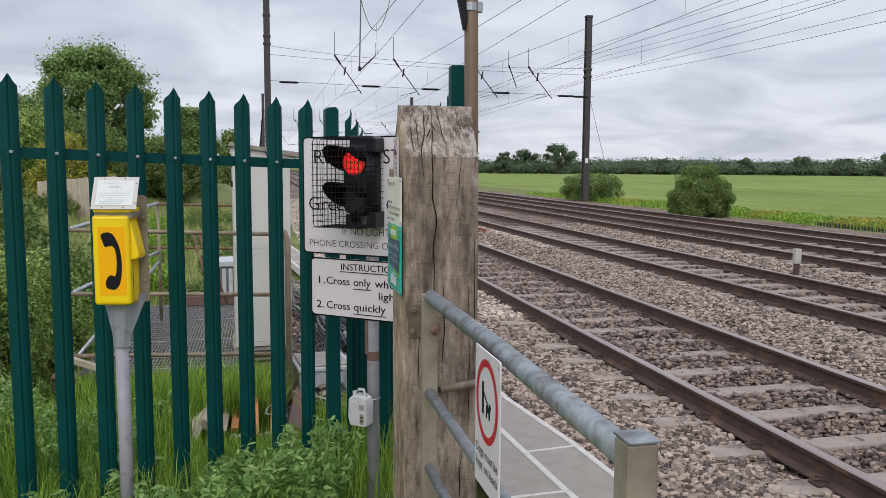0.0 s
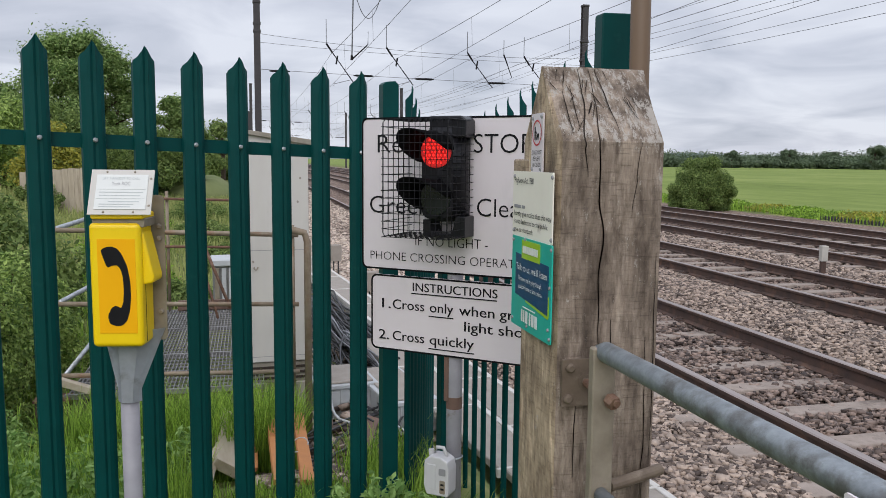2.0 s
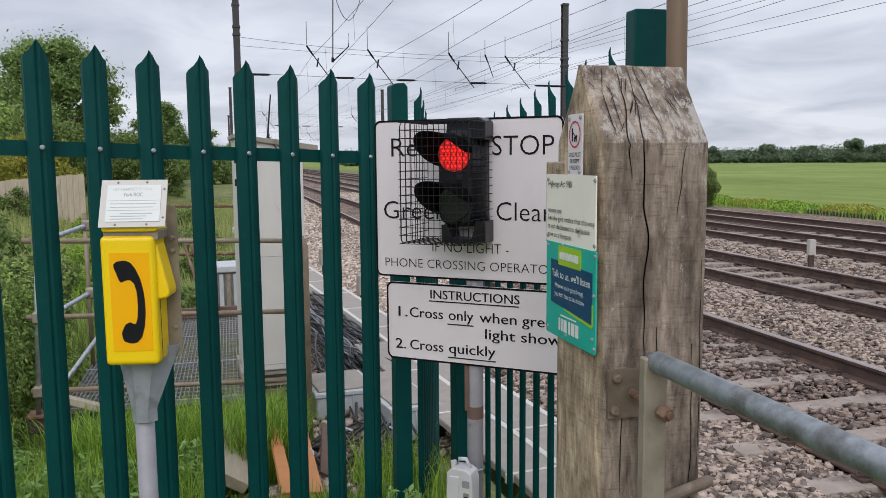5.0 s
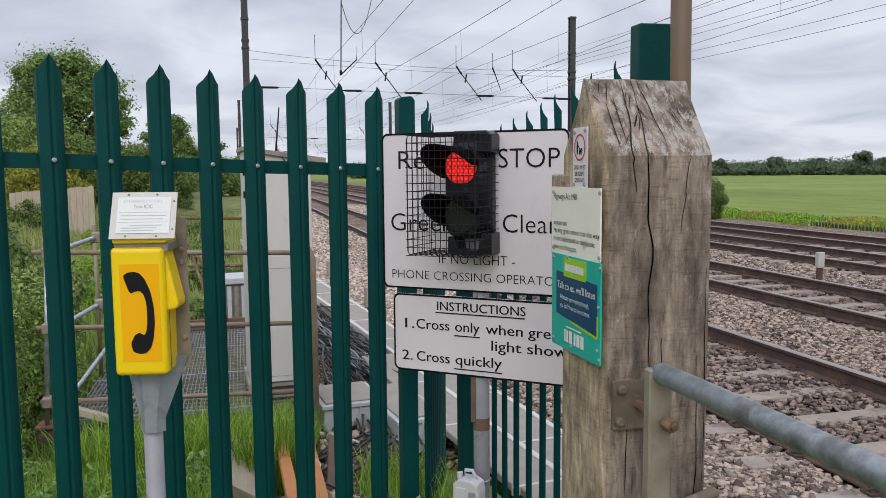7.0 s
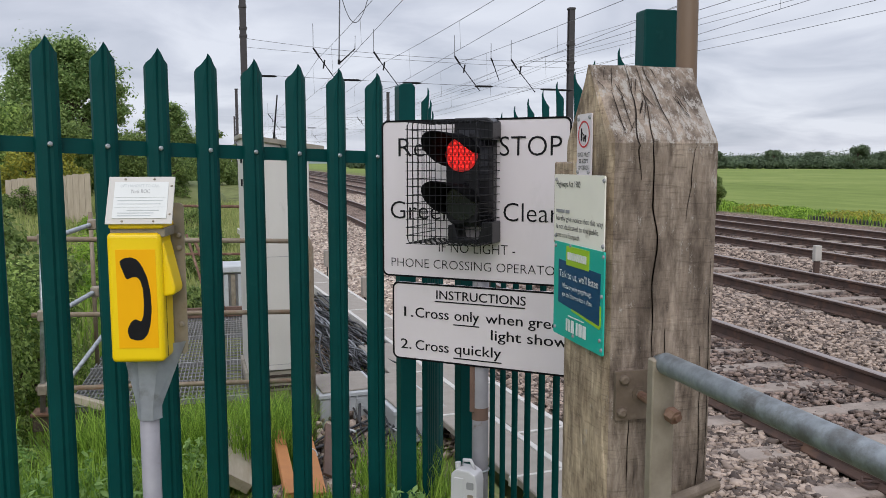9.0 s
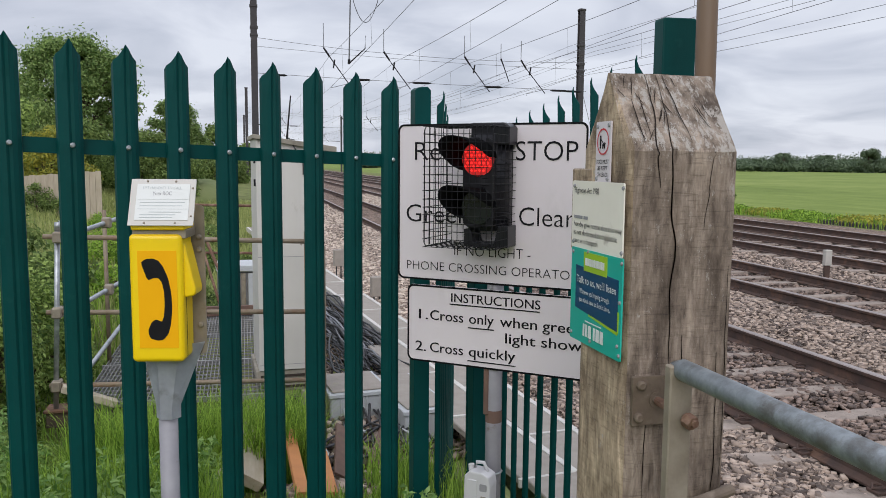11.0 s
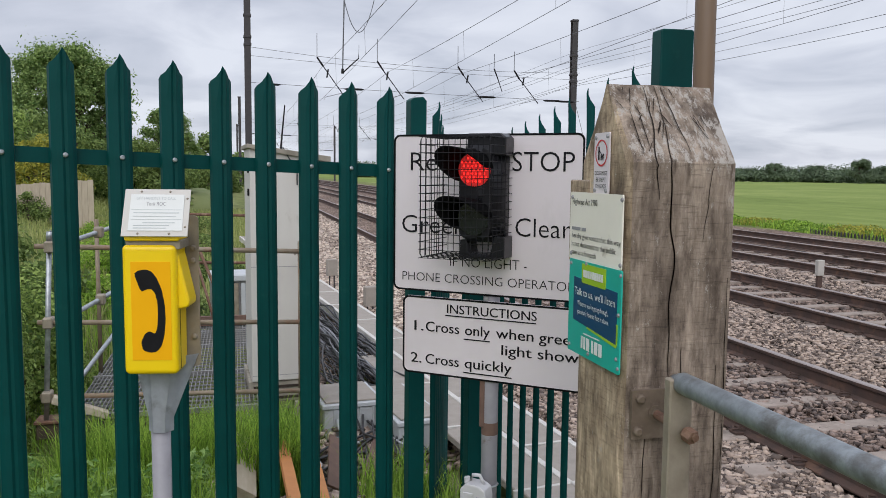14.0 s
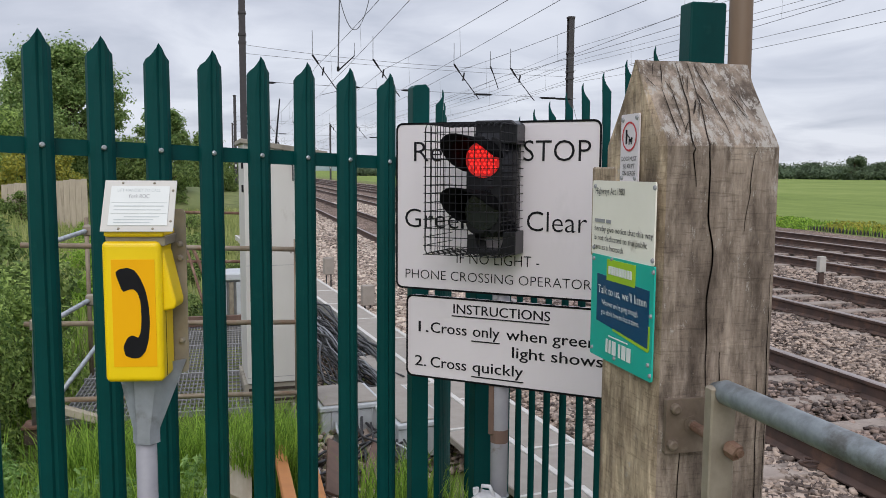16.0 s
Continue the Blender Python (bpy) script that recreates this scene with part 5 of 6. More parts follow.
# ---- beyond the fence: platform, cabinet, cables ----
def guard_platform():
    t = thing("work_platform", yaw(-1.42, 6.32, 0, 0), "steel grating platform with rusty scaffold-tube rails", "platform")
    w, d, z = 1.30, 2.9, -0.06
    bearer = box(None, 0.10, 0.70, 0.02, 0.15, z - 0.17, z - 0.03, 0.006)
    part("front_bearer", bearer, DARKTIMBER, t, "dark timber bearer")
    part("rear_bearer", box(None, 0.06, w, d - 0.2, d - 0.06, z - 0.17, z - 0.03, 0.006), CONCRETE, t)
    part("leg", tube(None, [(0.26, 0.08, -0.62), (0.26, 0.08, z - 0.17)], 0.058, 16), STAINED, t, "round stained concrete leg", True)
    part("leg", tube(None, [(1.1, 0.10, -0.62), (1.1, 0.10, z - 0.03)], 0.058, 16), STAINED, t, "round stained concrete leg", True)
    g = bmesh.new()
    n = 46
    for k in range(n + 1):
        x = 0.05 + (w - 0.05) * k / n
        box(g, x - 0.0025, x + 0.0025, 0.0, d, z - 0.03, z)
    for k in range(30):
        y = d * k / 29
        box(g, 0.05, w, y - 0.003, y + 0.003, z - 0.012, z - 0.001)
    part("deck_grating", g, GRATING, t, "open steel deck grating")
    for y in (0.0, 1.0, 1.98, d):
        part("edge_angle", box(None, 0.03, w, y - 0.012, y + 0.012, z - 0.03, z + 0.004), GRATING, t)
    r = 0.0160
    part("base_plate", box(None, -0.15, 0.07, -0.06, 0.10, z - 0.03, z - 0.012, 0.003), RUST, t)
    part("base_block", box(None, -0.14, 0.06, -0.04, 0.09, z - 0.13, z - 0.03, 0.004), BARK, t)
    part("upright", tube(None, [(-0.085, -0.01, z - 0.02), (-0.03, -0.01, 1.10)], r, 12), GALV, t, "galvanised corner upright", True)
    part("upright_cap", tube(None, [(-0.030, -0.01, 1.065), (-0.028, -0.01, 1.115), (-0.020, -0.01, 1.125)], [r * 1.25, r * 1.25, r * 0.6], 12), GALV, t, "", True)
    for x, y, z1 in ((w + 0.20, -0.02, 1.04), (0.40, 2.0, 1.15), (0.42, d, 1.15), (w - 0.1, d, 1.15), (0.05, 1.2, 1.12)):
        part("upright", tube(None, [(x, y, z - 0.02), (x, y, z1)], r, 12), GALV if x < 0.03 else SCAFF, t, "", True)
    for z1 in (1.02, 0.545, 0.075):
        part("front_rail", tube(None, [(-0.11, -0.035, z1 + 0.01), (w + 0.24, -0.045, z1 - 0.045)], r, 12), SCAFF, t, "", True)
        part("coupler", box(None, -0.105 + 0.05 * z1, -0.045 + 0.05 * z1, -0.065, 0.028, z1 - 0.03, z1 + 0.04, 0.008), GALV_DULL, t)
    for z1 in (1.08, 0.60):
        part("side_rail", tube(None, [(0.02, 0.03, z1 - 0.05), (0.40, 2.0, z1 + 0.05)], r, 12), GALV, t, "", True)
        part("coupler", box(None, 0.12, 0.18, 0.62, 0.70, z1 - 0.055, z1 + 0.02, 0.008), GALV_DULL, t)
        part("rear_rail", tube(None, [(0.2, d - 0.03, z1), (w + 0.1, d - 0.03, z1 - 0.03)], r * 0.9, 10), RUST, t, "", True)
    part("side_rail", tube(None, [(0.02, 0.03, 0.05), (0.40, 2.0, 0.55)], r, 12), GALV, t, "", True)
    part("brace", tube(None, [(0.72, d - 0.1, 0.75), (1.02, d - 0.3, 0.0)], r, 10), RUST, t, "", True)
    part("brace", tube(None, [(0.66, d - 0.2, 0.80), (0.92, d - 0.8, 0.0)], r * 0.8, 10), RUST, t, "", True)
    part("rear_toe_board", box(None, 0.5, w, d - 0.04, d, z, z + 0.10, 0.003), BROWNPLATE, t)
    return t


guard_platform()
offcut = thing("timber_offcut", pose(-1.30, 6.24, 0.02, 0, 24, 12), "short pale sawn board lying over the platform edge", "timber")
part("board", box(None, -0.16, 0.18, -0.04, 0.04, -0.022, 0.022, 0.003), TIMBER_PALE, offcut)

cab = thing("equipment_cabinet", yaw(-0.235, 6.64, -0.45, 3), "tall grey-white equipment cabinet with an aerial on its top", "cabinet")
part("cabinet_body", prism(None, [(0, 0.46), (0.455, 0.46), (0.455, 2.055), (0.0, 2.115)], "y", 0, 0.58, 0.006), CABINET, cab)
part("cabinet_roof", prism(None, [(-0.02, 2.142), (0.56, 2.062), (0.56, 2.020), (-0.02, 2.112)], "y", -0.03, 0.66, 0.004), STAINED, cab, "stained roof slab")
part("cabinet_plinth", box(None, -0.02, 0.46, 0.02, 0.58, 0.30, 0.455, 0.006), STAINED, cab)
# slots are dark strips on the plinth, shade painted instead of openings
for k in range(3):
    part("plinth_slot", box(None, 0.01, 0.44, 0.010, 0.022, 0.325 + 0.04 * k, 0.342 + 0.04 * k), HOLLOWSHADE, cab)
for x0 in (-0.01, 0.30):
    part("plinth_foot", box(None, x0, x0 + 0.15, 0.0, 0.2, -0.1, 0.30, 0.006), STAINED, cab)
part("aerial", tube(None, [(0.225, 0.1, 2.085), (0.23, 0.1, 2.165), (0.255, 0.1, 2.42)], [0.012, 0.007, 0.005], 6), BLACK, cab, "black whip aerial")
part("aerial_lead", tube(None, [(0.23, 0.02, 2.12), (0.27, -0.034, 2.04), (0.325, -0.008, 1.96), (0.325, -0.008, 1.86)], 0.005, 6), CABLE, cab)
for z in (0.50, 1.28):
    part("panel_joint", box(None, 0.004, 0.451, -0.0012, 0.001, z, z + 0.003), GREYINK, cab)
for k, (x, z) in enumerate(((0.05, 1.19), (0.39, 1.79), (0.37, 1.62), (0.30, 1.36))):
    part("stain_spot", prism(None, rounded(0.014, 0.018, 0.006, 3, x, z), "y", -0.0012, 0.0), SLAB, cab)
part("door_catch", tube(None, [(0.06, -0.004, 1.16), (0.075, -0.012, 1.14), (0.09, -0.004, 1.16)], 0.006, 6), GALV_DULL, cab)
for z in (1.94, 1.78):
    part("side_clip", box(None, -0.012, 0.0, 0.05, 0.09, z, z + 0.05, 0.003), BLACK, cab)
stand = thing("handrail_upright", yaw(0.180, 6.27, -0.45, 0), "pale bent tube upright beside the cabinet", "handrail")
part("tube", tube(None, [(0, 0, -0.1), (0, 0, 1.38), (-0.02, 0, 1.44), (-0.10, 0, 1.46)], 0.0242, 12), SCAFF, stand, "", True)
crate = thing("metal_crate", yaw(-0.62, 10.4, -0.5, 4), "grey slatted metal equipment crate with a white lid", "equipment crate")
part("crate_lid", box(None, -0.02, 0.66, -0.02, 0.5, 0.72, 0.80, 0.012), PALEPLASTIC, crate, "white lid")
part("crate_body", box(None, 0.0, 0.64, 0.03, 0.48, 0.0, 0.72, 0.01), GRATING, crate)
for k in range(8):
    part("crate_slat", box(None, 0.015 + 0.08 * k, 0.065 + 0.08 * k, 0.0, 0.03, 0.04, 0.70, 0.003), PALEPLASTIC if k % 3 else GALV_DULL, crate)

# cable chambers: ribbed pale boxes with lids
def chamber(x, y, z, w, d, h, a, label):
    t = thing("cable_chamber", yaw(x, y, z, a), label, "cable chamber", "cable chambers")
    part("chamber_body", box(None, 0, w, 0, d, 0, h, 0.01), PALEPLASTIC, t)
    part("chamber_rim", box(None, -0.015, w + 0.015, -0.015, d + 0.015, h, h + 0.035, 0.006), PALEPLASTIC, t)
    part("chamber_lid", box(None, 0.02, w - 0.02, 0.02, d - 0.02, h + 0.036, h + 0.05, 0.004), SLAB, t, "grey-brown lid")
    k = 0.08
    while k < w:
        part("rib", box(None, k - 0.006, k + 0.006, -0.012, 0.002, 0.02, h, 0.002), PALEPLASTIC, t)
        k += 0.10
    return t


chamber(0.28, 6.75, -0.50, 0.46, 0.55, 0.24, 6, "pale grey plastic cable chamber with a brown lid")
chamber(0.76, 6.30, -0.50, 0.36, 0.95, 0.22, 8, "pale grey plastic trough box beside the walkway")

rb = random.Random(12)
for k in range(44):
    loom = thing("cable_loop", yaw(0.62 + rb.uniform(-0.22, 0.22), 7.6 + rb.uniform(-0.6, 3.2), -0.42, rb.uniform(-4, 16)), "black signalling cable lying in loops", "cable", "cables by the walkway")
    pts = []
    L = rb.uniform(1.6, 3.4)
    o = rb.uniform(0, 50)
    for i in range(21):
        u = i / 20
        pts.append((0.22 * noise.noise((u * 2.0 + o, 0, 0)) + 0.06 * math.sin(u * 4 + o), L * u - L / 2, 0.04 + 0.20 * abs(noise.noise((u * 2.0 + o, 5, 0)))))
    part("cable", tube(None, pts, rb.choice((0.006, 0.008, 0.010)), 7), CABLE if k % 11 else PALEPLASTIC, loom, "", True)
for k in range(34):
    y0, y1 = rb.uniform(6.9, 8.6), rb.uniform(10.2, 13.0)
    off, o, lift = rb.uniform(0.42, 0.86), rb.uniform(0, 60), rb.uniform(-0.40, -0.24)
    loom = thing("cable_bundle_strand", yaw(0, 0, 0, 0), "long signalling cable lying along the walkway", "cable", "cables along the walkway")
    pts = []
    for i in range(25):
        y = y0 + (y1 - y0) * i / 24
        pts.append((along(y)[0] - off + 0.11 * noise.noise((y * 0.9 + o, 1, 0)) + 0.03 * noise.noise((y * 3 + o, 2, 0)), y, lift + 0.09 * noise.noise((y * 1.1 + o, 7, 0))))
    part("cable", tube(None, pts, rb.choice((0.008, 0.010, 0.013)), 7), (CABLE, CABLE, GREYCABLE)[k % 3], loom, "", True)
for k in range(7):
    loom = thing("cable_run", yaw(0.42 + 0.05 * k, 6.35 - 0.05 * k, -0.42, -50 + 4 * k), "black cable trailing over the stones", "cable", "cables by the walkway")
    pts = [(0.08 * noise.noise((i * 0.5 + k, 2, 0)), i * 0.16 - 1.0, 0.05 + 0.05 * noise.noise((i * 0.4, k, 3))) for i in range(12)]
    part("cable", tube(None, pts, 0.009, 7), CABLE, loom, "", True)

# boards and plates lying in the grass
def lying(name, a, b, w, th, roll, mt, label):
    """A board from its near end a to its far end b."""
    a, b = Vector(a), Vector(b)
    d = b - a
    m = pose(*a, 0, 0, -math.degrees(math.atan2(d.x, d.y))) @ pose(0, 0, 0, math.degrees(math.atan2(d.z, math.hypot(d.x, d.y)))) @ pose(0, 0, 0, 0, roll, 0)
    t = thing(name, m, label, "debris")
    part("plank", prism(None, [(-w, 0.0), (w * 0.97, 0.03), (w, d.length), (-w * 0.96, d.length - 0.02)], "z", -th, th, 0.003), mt, t)
    return t


lying("timber_board", (-0.33, 4.95, -0.12), (-0.315, 5.80, -0.115), 0.085, 0.028, 36, TIMBER_PALE, "pale sawn board lying tilted in the long grass")
lying("timber_board", (-0.46, 4.75, -0.14), (-0.43, 5.15, -0.10), 0.06, 0.02, -38, TIMBER_PALE, "weathered board end lying in the grass")
lying("orange_plank", (-0.078, 4.55, -0.045), (-0.090, 5.56, -0.070), 0.032, 0.014, 12, TERRACOTTA, "long orange plank lying across the stones")
lying("orange_plank", (0.050, 4.52, -0.045), (0.072, 5.74, -0.100), 0.034, 0.014, 12, TERRACOTTA, "long orange plank lying across the stones")
lying("orange_plank", (-0.20, 5.0, -0.15), (-0.20, 5.5, -0.17), 0.022, 0.012, 20, TERRACOTTA, "short orange plank lying beside the pale board")
lying("steel_plate", (0.17, 5.15, -0.22), (0.25, 5.75, -0.13), 0.05, 0.008, 38, BROWNPLATE, "brown rusty plate tilted on the stones")
lying("steel_plate", (0.42, 5.55, -0.36), (0.62, 6.25, -0.33), 0.05, 0.018, 20, BROWNPLATE, "rusty brown bar lying beside the cables")
loopw = thing("tie_wire", yaw(0.05, 5.0, -0.03, 0), "pale wire looped over the orange plank", "wire")
part("wire", tube(None, [(0.045 * math.cos(a) - 0.01, 0.10 * math.sin(a), -0.02 + 0.035 * abs(math.cos(a * 0.5))) for a in np.linspace(-0.4, 4.4, 16)], 0.003, 6), PALEPLASTIC, loopw, "", True)
spots = np.column_stack([rng.normal(0.25, 0.2, 220), rng.normal(6.1, 0.5, 220), np.full(220, -0.44)])
spots[:, 2] += rng.uniform(0, 0.05, 220)
gs = np.concatenate([scatter(0.25, 1.75, 6.0, 14, 420), scatter(-0.22, 0.65, 4.6, 6.4, 420)])
gz = np.array([max(height(x, y), bed_height(x) if x > 0.95 else -9) for x, y in gs])
stones("rubble_stones", np.column_stack([gs, gz + rng.uniform(0, 0.03, len(gs))]), rng.uniform(0.018, 0.045, len(gs)), STONE, "loose stones and rubble around the cables")
stones("rubble_stones", spots, rng.uniform(0.025, 0.06, 220), STONE, "pale loose stones below the fence")

# ---- lineside furniture ----
marker = thing("track_marker_box", yaw(9.42, 12.5, -0.40, -8), "small grey box on a brown stake between the tracks", "marker box")
part("stake", box(None, -0.045, 0.045, -0.03, 0.03, -0.1, 0.22, 0.004), RAILSIDE, marker)
part("box_body", box(None, -0.06, 0.06, -0.05, 0.05, 0.20, 0.47, 0.008), CONCRETE, marker)
for x, y, z in ((1.23, 14.4, -0.48), (1.50, 12.05, -0.62)):
    t = thing("cable_marker_box", yaw(x, y, z, 10), "small brown box on stakes beside the walkway", "marker box")
    part("box_body", box(None, -0.085, 0.085, -0.06, 0.06, 0.22, 0.50, 0.008), SLAB, t)
    for s in (-0.04, 0.04):
        part("stake", tube(None, [(s, 0, 0), (s, 0, 0.22)], 0.012, 6), CABLE, t)
scrap = thing("rail_offcut", yaw(6.25, 22.6, -0.40, 2), "rusty orange rail offcut lying between the tracks", "rail offcut")
part("offcut", prism(None, [(-0.07, 0), (0.07, 0), (0.07, 0.015), (0.012, 0.03), (0.03, 0.13), (-0.03, 0.13), (-0.012, 0.03), (-0.07, 0.015)], "y", -0.6, 2.5, 0.003), mat("bright_rust", (0.40, 0.16, 0.08), (0.28, 0.11, 0.06), scale=10, rough=0.85), scrap)
slab = thing("concrete_block", yaw(2.2, 2.35, -0.40, 20), "pale concrete block edge lying on the ballast", "block")
part("block", box(None, -0.3, 0.16, -0.2, 0.12, 0, 0.14, 0.02), CONCRETE, slab)


# ---- overhead line ----
def mast(x, y, z0, z1, w, label):
    t = thing("overhead_mast", yaw(x, y, 0, 0), label, "overhead mast", "overhead line masts")
    part("mast_column", prism(None, [(-w, -w), (w, -w), (w, -w * 0.75), (w * 0.16, -w * 0.75), (w * 0.16, w * 0.75), (w, w * 0.75), (w, w), (-w, w), (-w, w * 0.75), (-w * 0.16, w * 0.75), (-w * 0.16, -w * 0.75), (-w, -w * 0.75)], "z", z0, z1), MASTPAINT, t)
    part("mast_cap", box(None, -w * 1.2, w * 1.2, -w * 1.2, w * 1.2, z1, z1 + 0.12, 0.02), MASTPAINT, t)
    part("mast_base", box(None, -w * 2, w * 2, -w * 2, w * 2, z0 - 0.3, z0 - 0.1, 0.02), CONCRETE, t)
    for z in (z1 - 2.0, z1 - 3.1, z1 - 3.5):
        part("mast_bracket", box(None, -w * 1.2, w * 1.2, -w * 1.15, w * 1.15, z - 0.06, z + 0.06, 0.01), MASTPAINT, t)
    part("number_plate", box(None, -w * 0.6, w * 0.6, -w - 0.02, -w, z0 + 2.3, z0 + 2.6), PLATE, t)
    return t


MY = 44.8
for x, y, z1, lab in ((0.35, MY, 11.6, "dark steel overhead line mast beside the fence"), (19.3, MY + 0.9, 10.5, "dark steel overhead line mast beyond the tracks"), (0.2, 104, 10.5, "distant overhead line mast"), (19.3, 104, 10.5, "distant overhead line mast"), (0.0, 165, 10.5, "distant overhead line mast"), (19.3, 165, 10.5, "distant overhead line mast")):
    mast(x, y, -0.5, z1, 0.17, lab)


def span(y, label):
    """Cross wires between two masts with a registration arm over each track."""
    t = thing("headspan", yaw(0, y, 0, 0), label, "overhead line", "overhead line spans")
    def sag(z0, zm, zc):
        return [(0.35 + 18.95 * u / 12, 0, z0 + (zc - z0) * u / 12 - 4 * zm * (u / 12) * (1 - u / 12)) for u in range(13)]
    part("upper_span_wire", tube(None, sag(8.0, 0.35, 7.4), 0.011, 5), WIRE, t)
    part("middle_span_wire", tube(None, sag(7.55, 0.15, 7.0), 0.010, 5), WIRE, t)
    part("lower_span_wire", tube(None, sag(6.15, 0.05, 5.75), 0.012, 5), WIRE, t)
    for x in (1.5, 6.0, 9.4, 13.6, 17.6, 18.5):
        z = 6.15 - 0.4 * (x - 0.35) / 18.95 - 0.05
        part("insulator", tube(None, [(x - 0.55, 0, z), (x - 0.4, 0, z), (x + 0.4, 0, z), (x + 0.55, 0, z)], [0.02, 0.06, 0.06, 0.02], 8), BLACKPAINT, t)
    for n, c in enumerate(TRACKS):
        x = c - 0.35 + (0.25, -0.15, 0.60, 0.88)[n]
        part("drop_tube", tube(None, [(x, 0, 8.9 - 0.15 * n), (x, 0, 7.62 - 0.08 * n)], 0.018, 6), WIRE, t)
        part("registration_arm", tube(None, [(x, 0, 7.62 - 0.08 * n), (x + 0.33, 0, 7.15 - 0.08 * n)], 0.05, 8), BLACKPAINT, t)
        part("registration_arm", tube(None, [(x + 0.33, 0, 7.15 - 0.08 * n), (x + 1.5, 0, 5.55)], 0.026, 8), BLACKPAINT, t)
        part("steady_arm", tube(None, [(x + 1.35, 0, 5.75), (x + 0.4, 0, 5.5), (x + 0.38, 0, 5.38)], 0.016, 6), WIRE, t)
        part("tube_insulator", tube(None, [(x + 0.60, -0.02, 7.0), (x + 0.52, -0.02, 6.55)], 0.045, 6), BLACKPAINT, t)
    return t


near_span = span(MY, "overhead line headspan with slanting registration arms over four tracks")
part("long_drop_tube", tube(None, [(5.46, 0, 10.9), (5.36, 0, 6.85)], 0.036, 8), WIRE, near_span)
part("long_drop_joint", tube(None, [(5.365, 0, 7.05), (5.36, 0, 6.80)], 0.075, 8), BLACKPAINT, near_span)
part("cross_arm", tube(None, [(5.36, 0, 6.83), (6.24, 0, 7.66), (6.26, 0, 8.35)], [0.04, 0.03, 0.015], 8), BLACKPAINT, near_span)
part("jumper_loop", tube(None, [(5.46 + 1.65 * k / 16, 0, 10.7 - 1.75 * (1 - (k / 8 - 1) ** 2) + 0.2 * k / 16) for k in range(17)], 0.022, 6), WIRE, near_span)
part("drop_tube", tube(None, [(14.02, 0, 8.25), (14.02, 0, 7.42)], 0.018, 6), WIRE, near_span)
part("registration_arm", tube(None, [(14.02, 0, 7.42), (14.22, 0, 6.95), (14.52, 0, 6.15)], [0.05, 0.03, 0.022], 8), BLACKPAINT, near_span)
span(104, "distant overhead line headspan")
span(165, "distant overhead line headspan")

for n, c in enumerate(TRACKS):
    t = thing("catenary", yaw(c, 0, 0, 0), "contact wire and sagging catenary wire above a track", "overhead wire", "overhead wires", "")
    def zc(y):
        u = ((y - MY) / 59.2) % 1.0
        return 7.05 - 0.05 * n - 0.42 * 4 * u * (1 - u)

    def zk(y):
        return 5.45 + 0.015 * max(0.0, min(MY - y, 40))

    ysw = np.linspace(-14.4, 222, 81)
    part("catenary_wire", tube(None, [(0.12 * math.cos((y - MY) / 59.2 * math.pi), y, zc(y)) for y in ysw], 0.010, 5), WIRE, t)
    part("contact_wire", tube(None, [(0.2 * math.cos((y - MY) / 59.2 * math.pi), y, zk(y)) for y in ysw[::2]], 0.008, 5), WIRE, t)
    y = 3.0
    while y < 160:
        part("dropper", tube(None, [(0.14 * math.cos((y - MY) / 59.2 * math.pi), y, zc(y)), (0.2 * math.cos((y - MY) / 59.2 * math.pi), y, zk(y))], 0.005, 4), WIRE, t)
        y += 8.9
for k, (x, z, s) in enumerate(((18.9, 8.6, 0.4), (19.1, 7.9, 0.45), (18.8, 7.6, 0.5), (19.6, 7.1, 0.5), (18.7, 6.6, 0.6))):
    t = thing("feeder_wire", yaw(x, 0, 0, 0), "bare feeder wire along the far masts", "overhead wire", "feeder wires")
    part("wire", tube(None, [(0, y, z - 4 * s * ((y - MY) / 59.2 % 1.0) * (1 - (y - MY) / 59.2 % 1.0)) for y in np.linspace(-14, 200, 61)], 0.0085, 5), WIRE, t)
stay = thing("mast_stay", yaw(19.3, MY + 0.9, 0, 0), "thin stay wire from the far mast to the ground", "stay wire")
part("wire", tube(None, [(0.1, 0, 6.0), (1.5, -1.0, -0.5)], 0.014, 5), WIRE, stay)


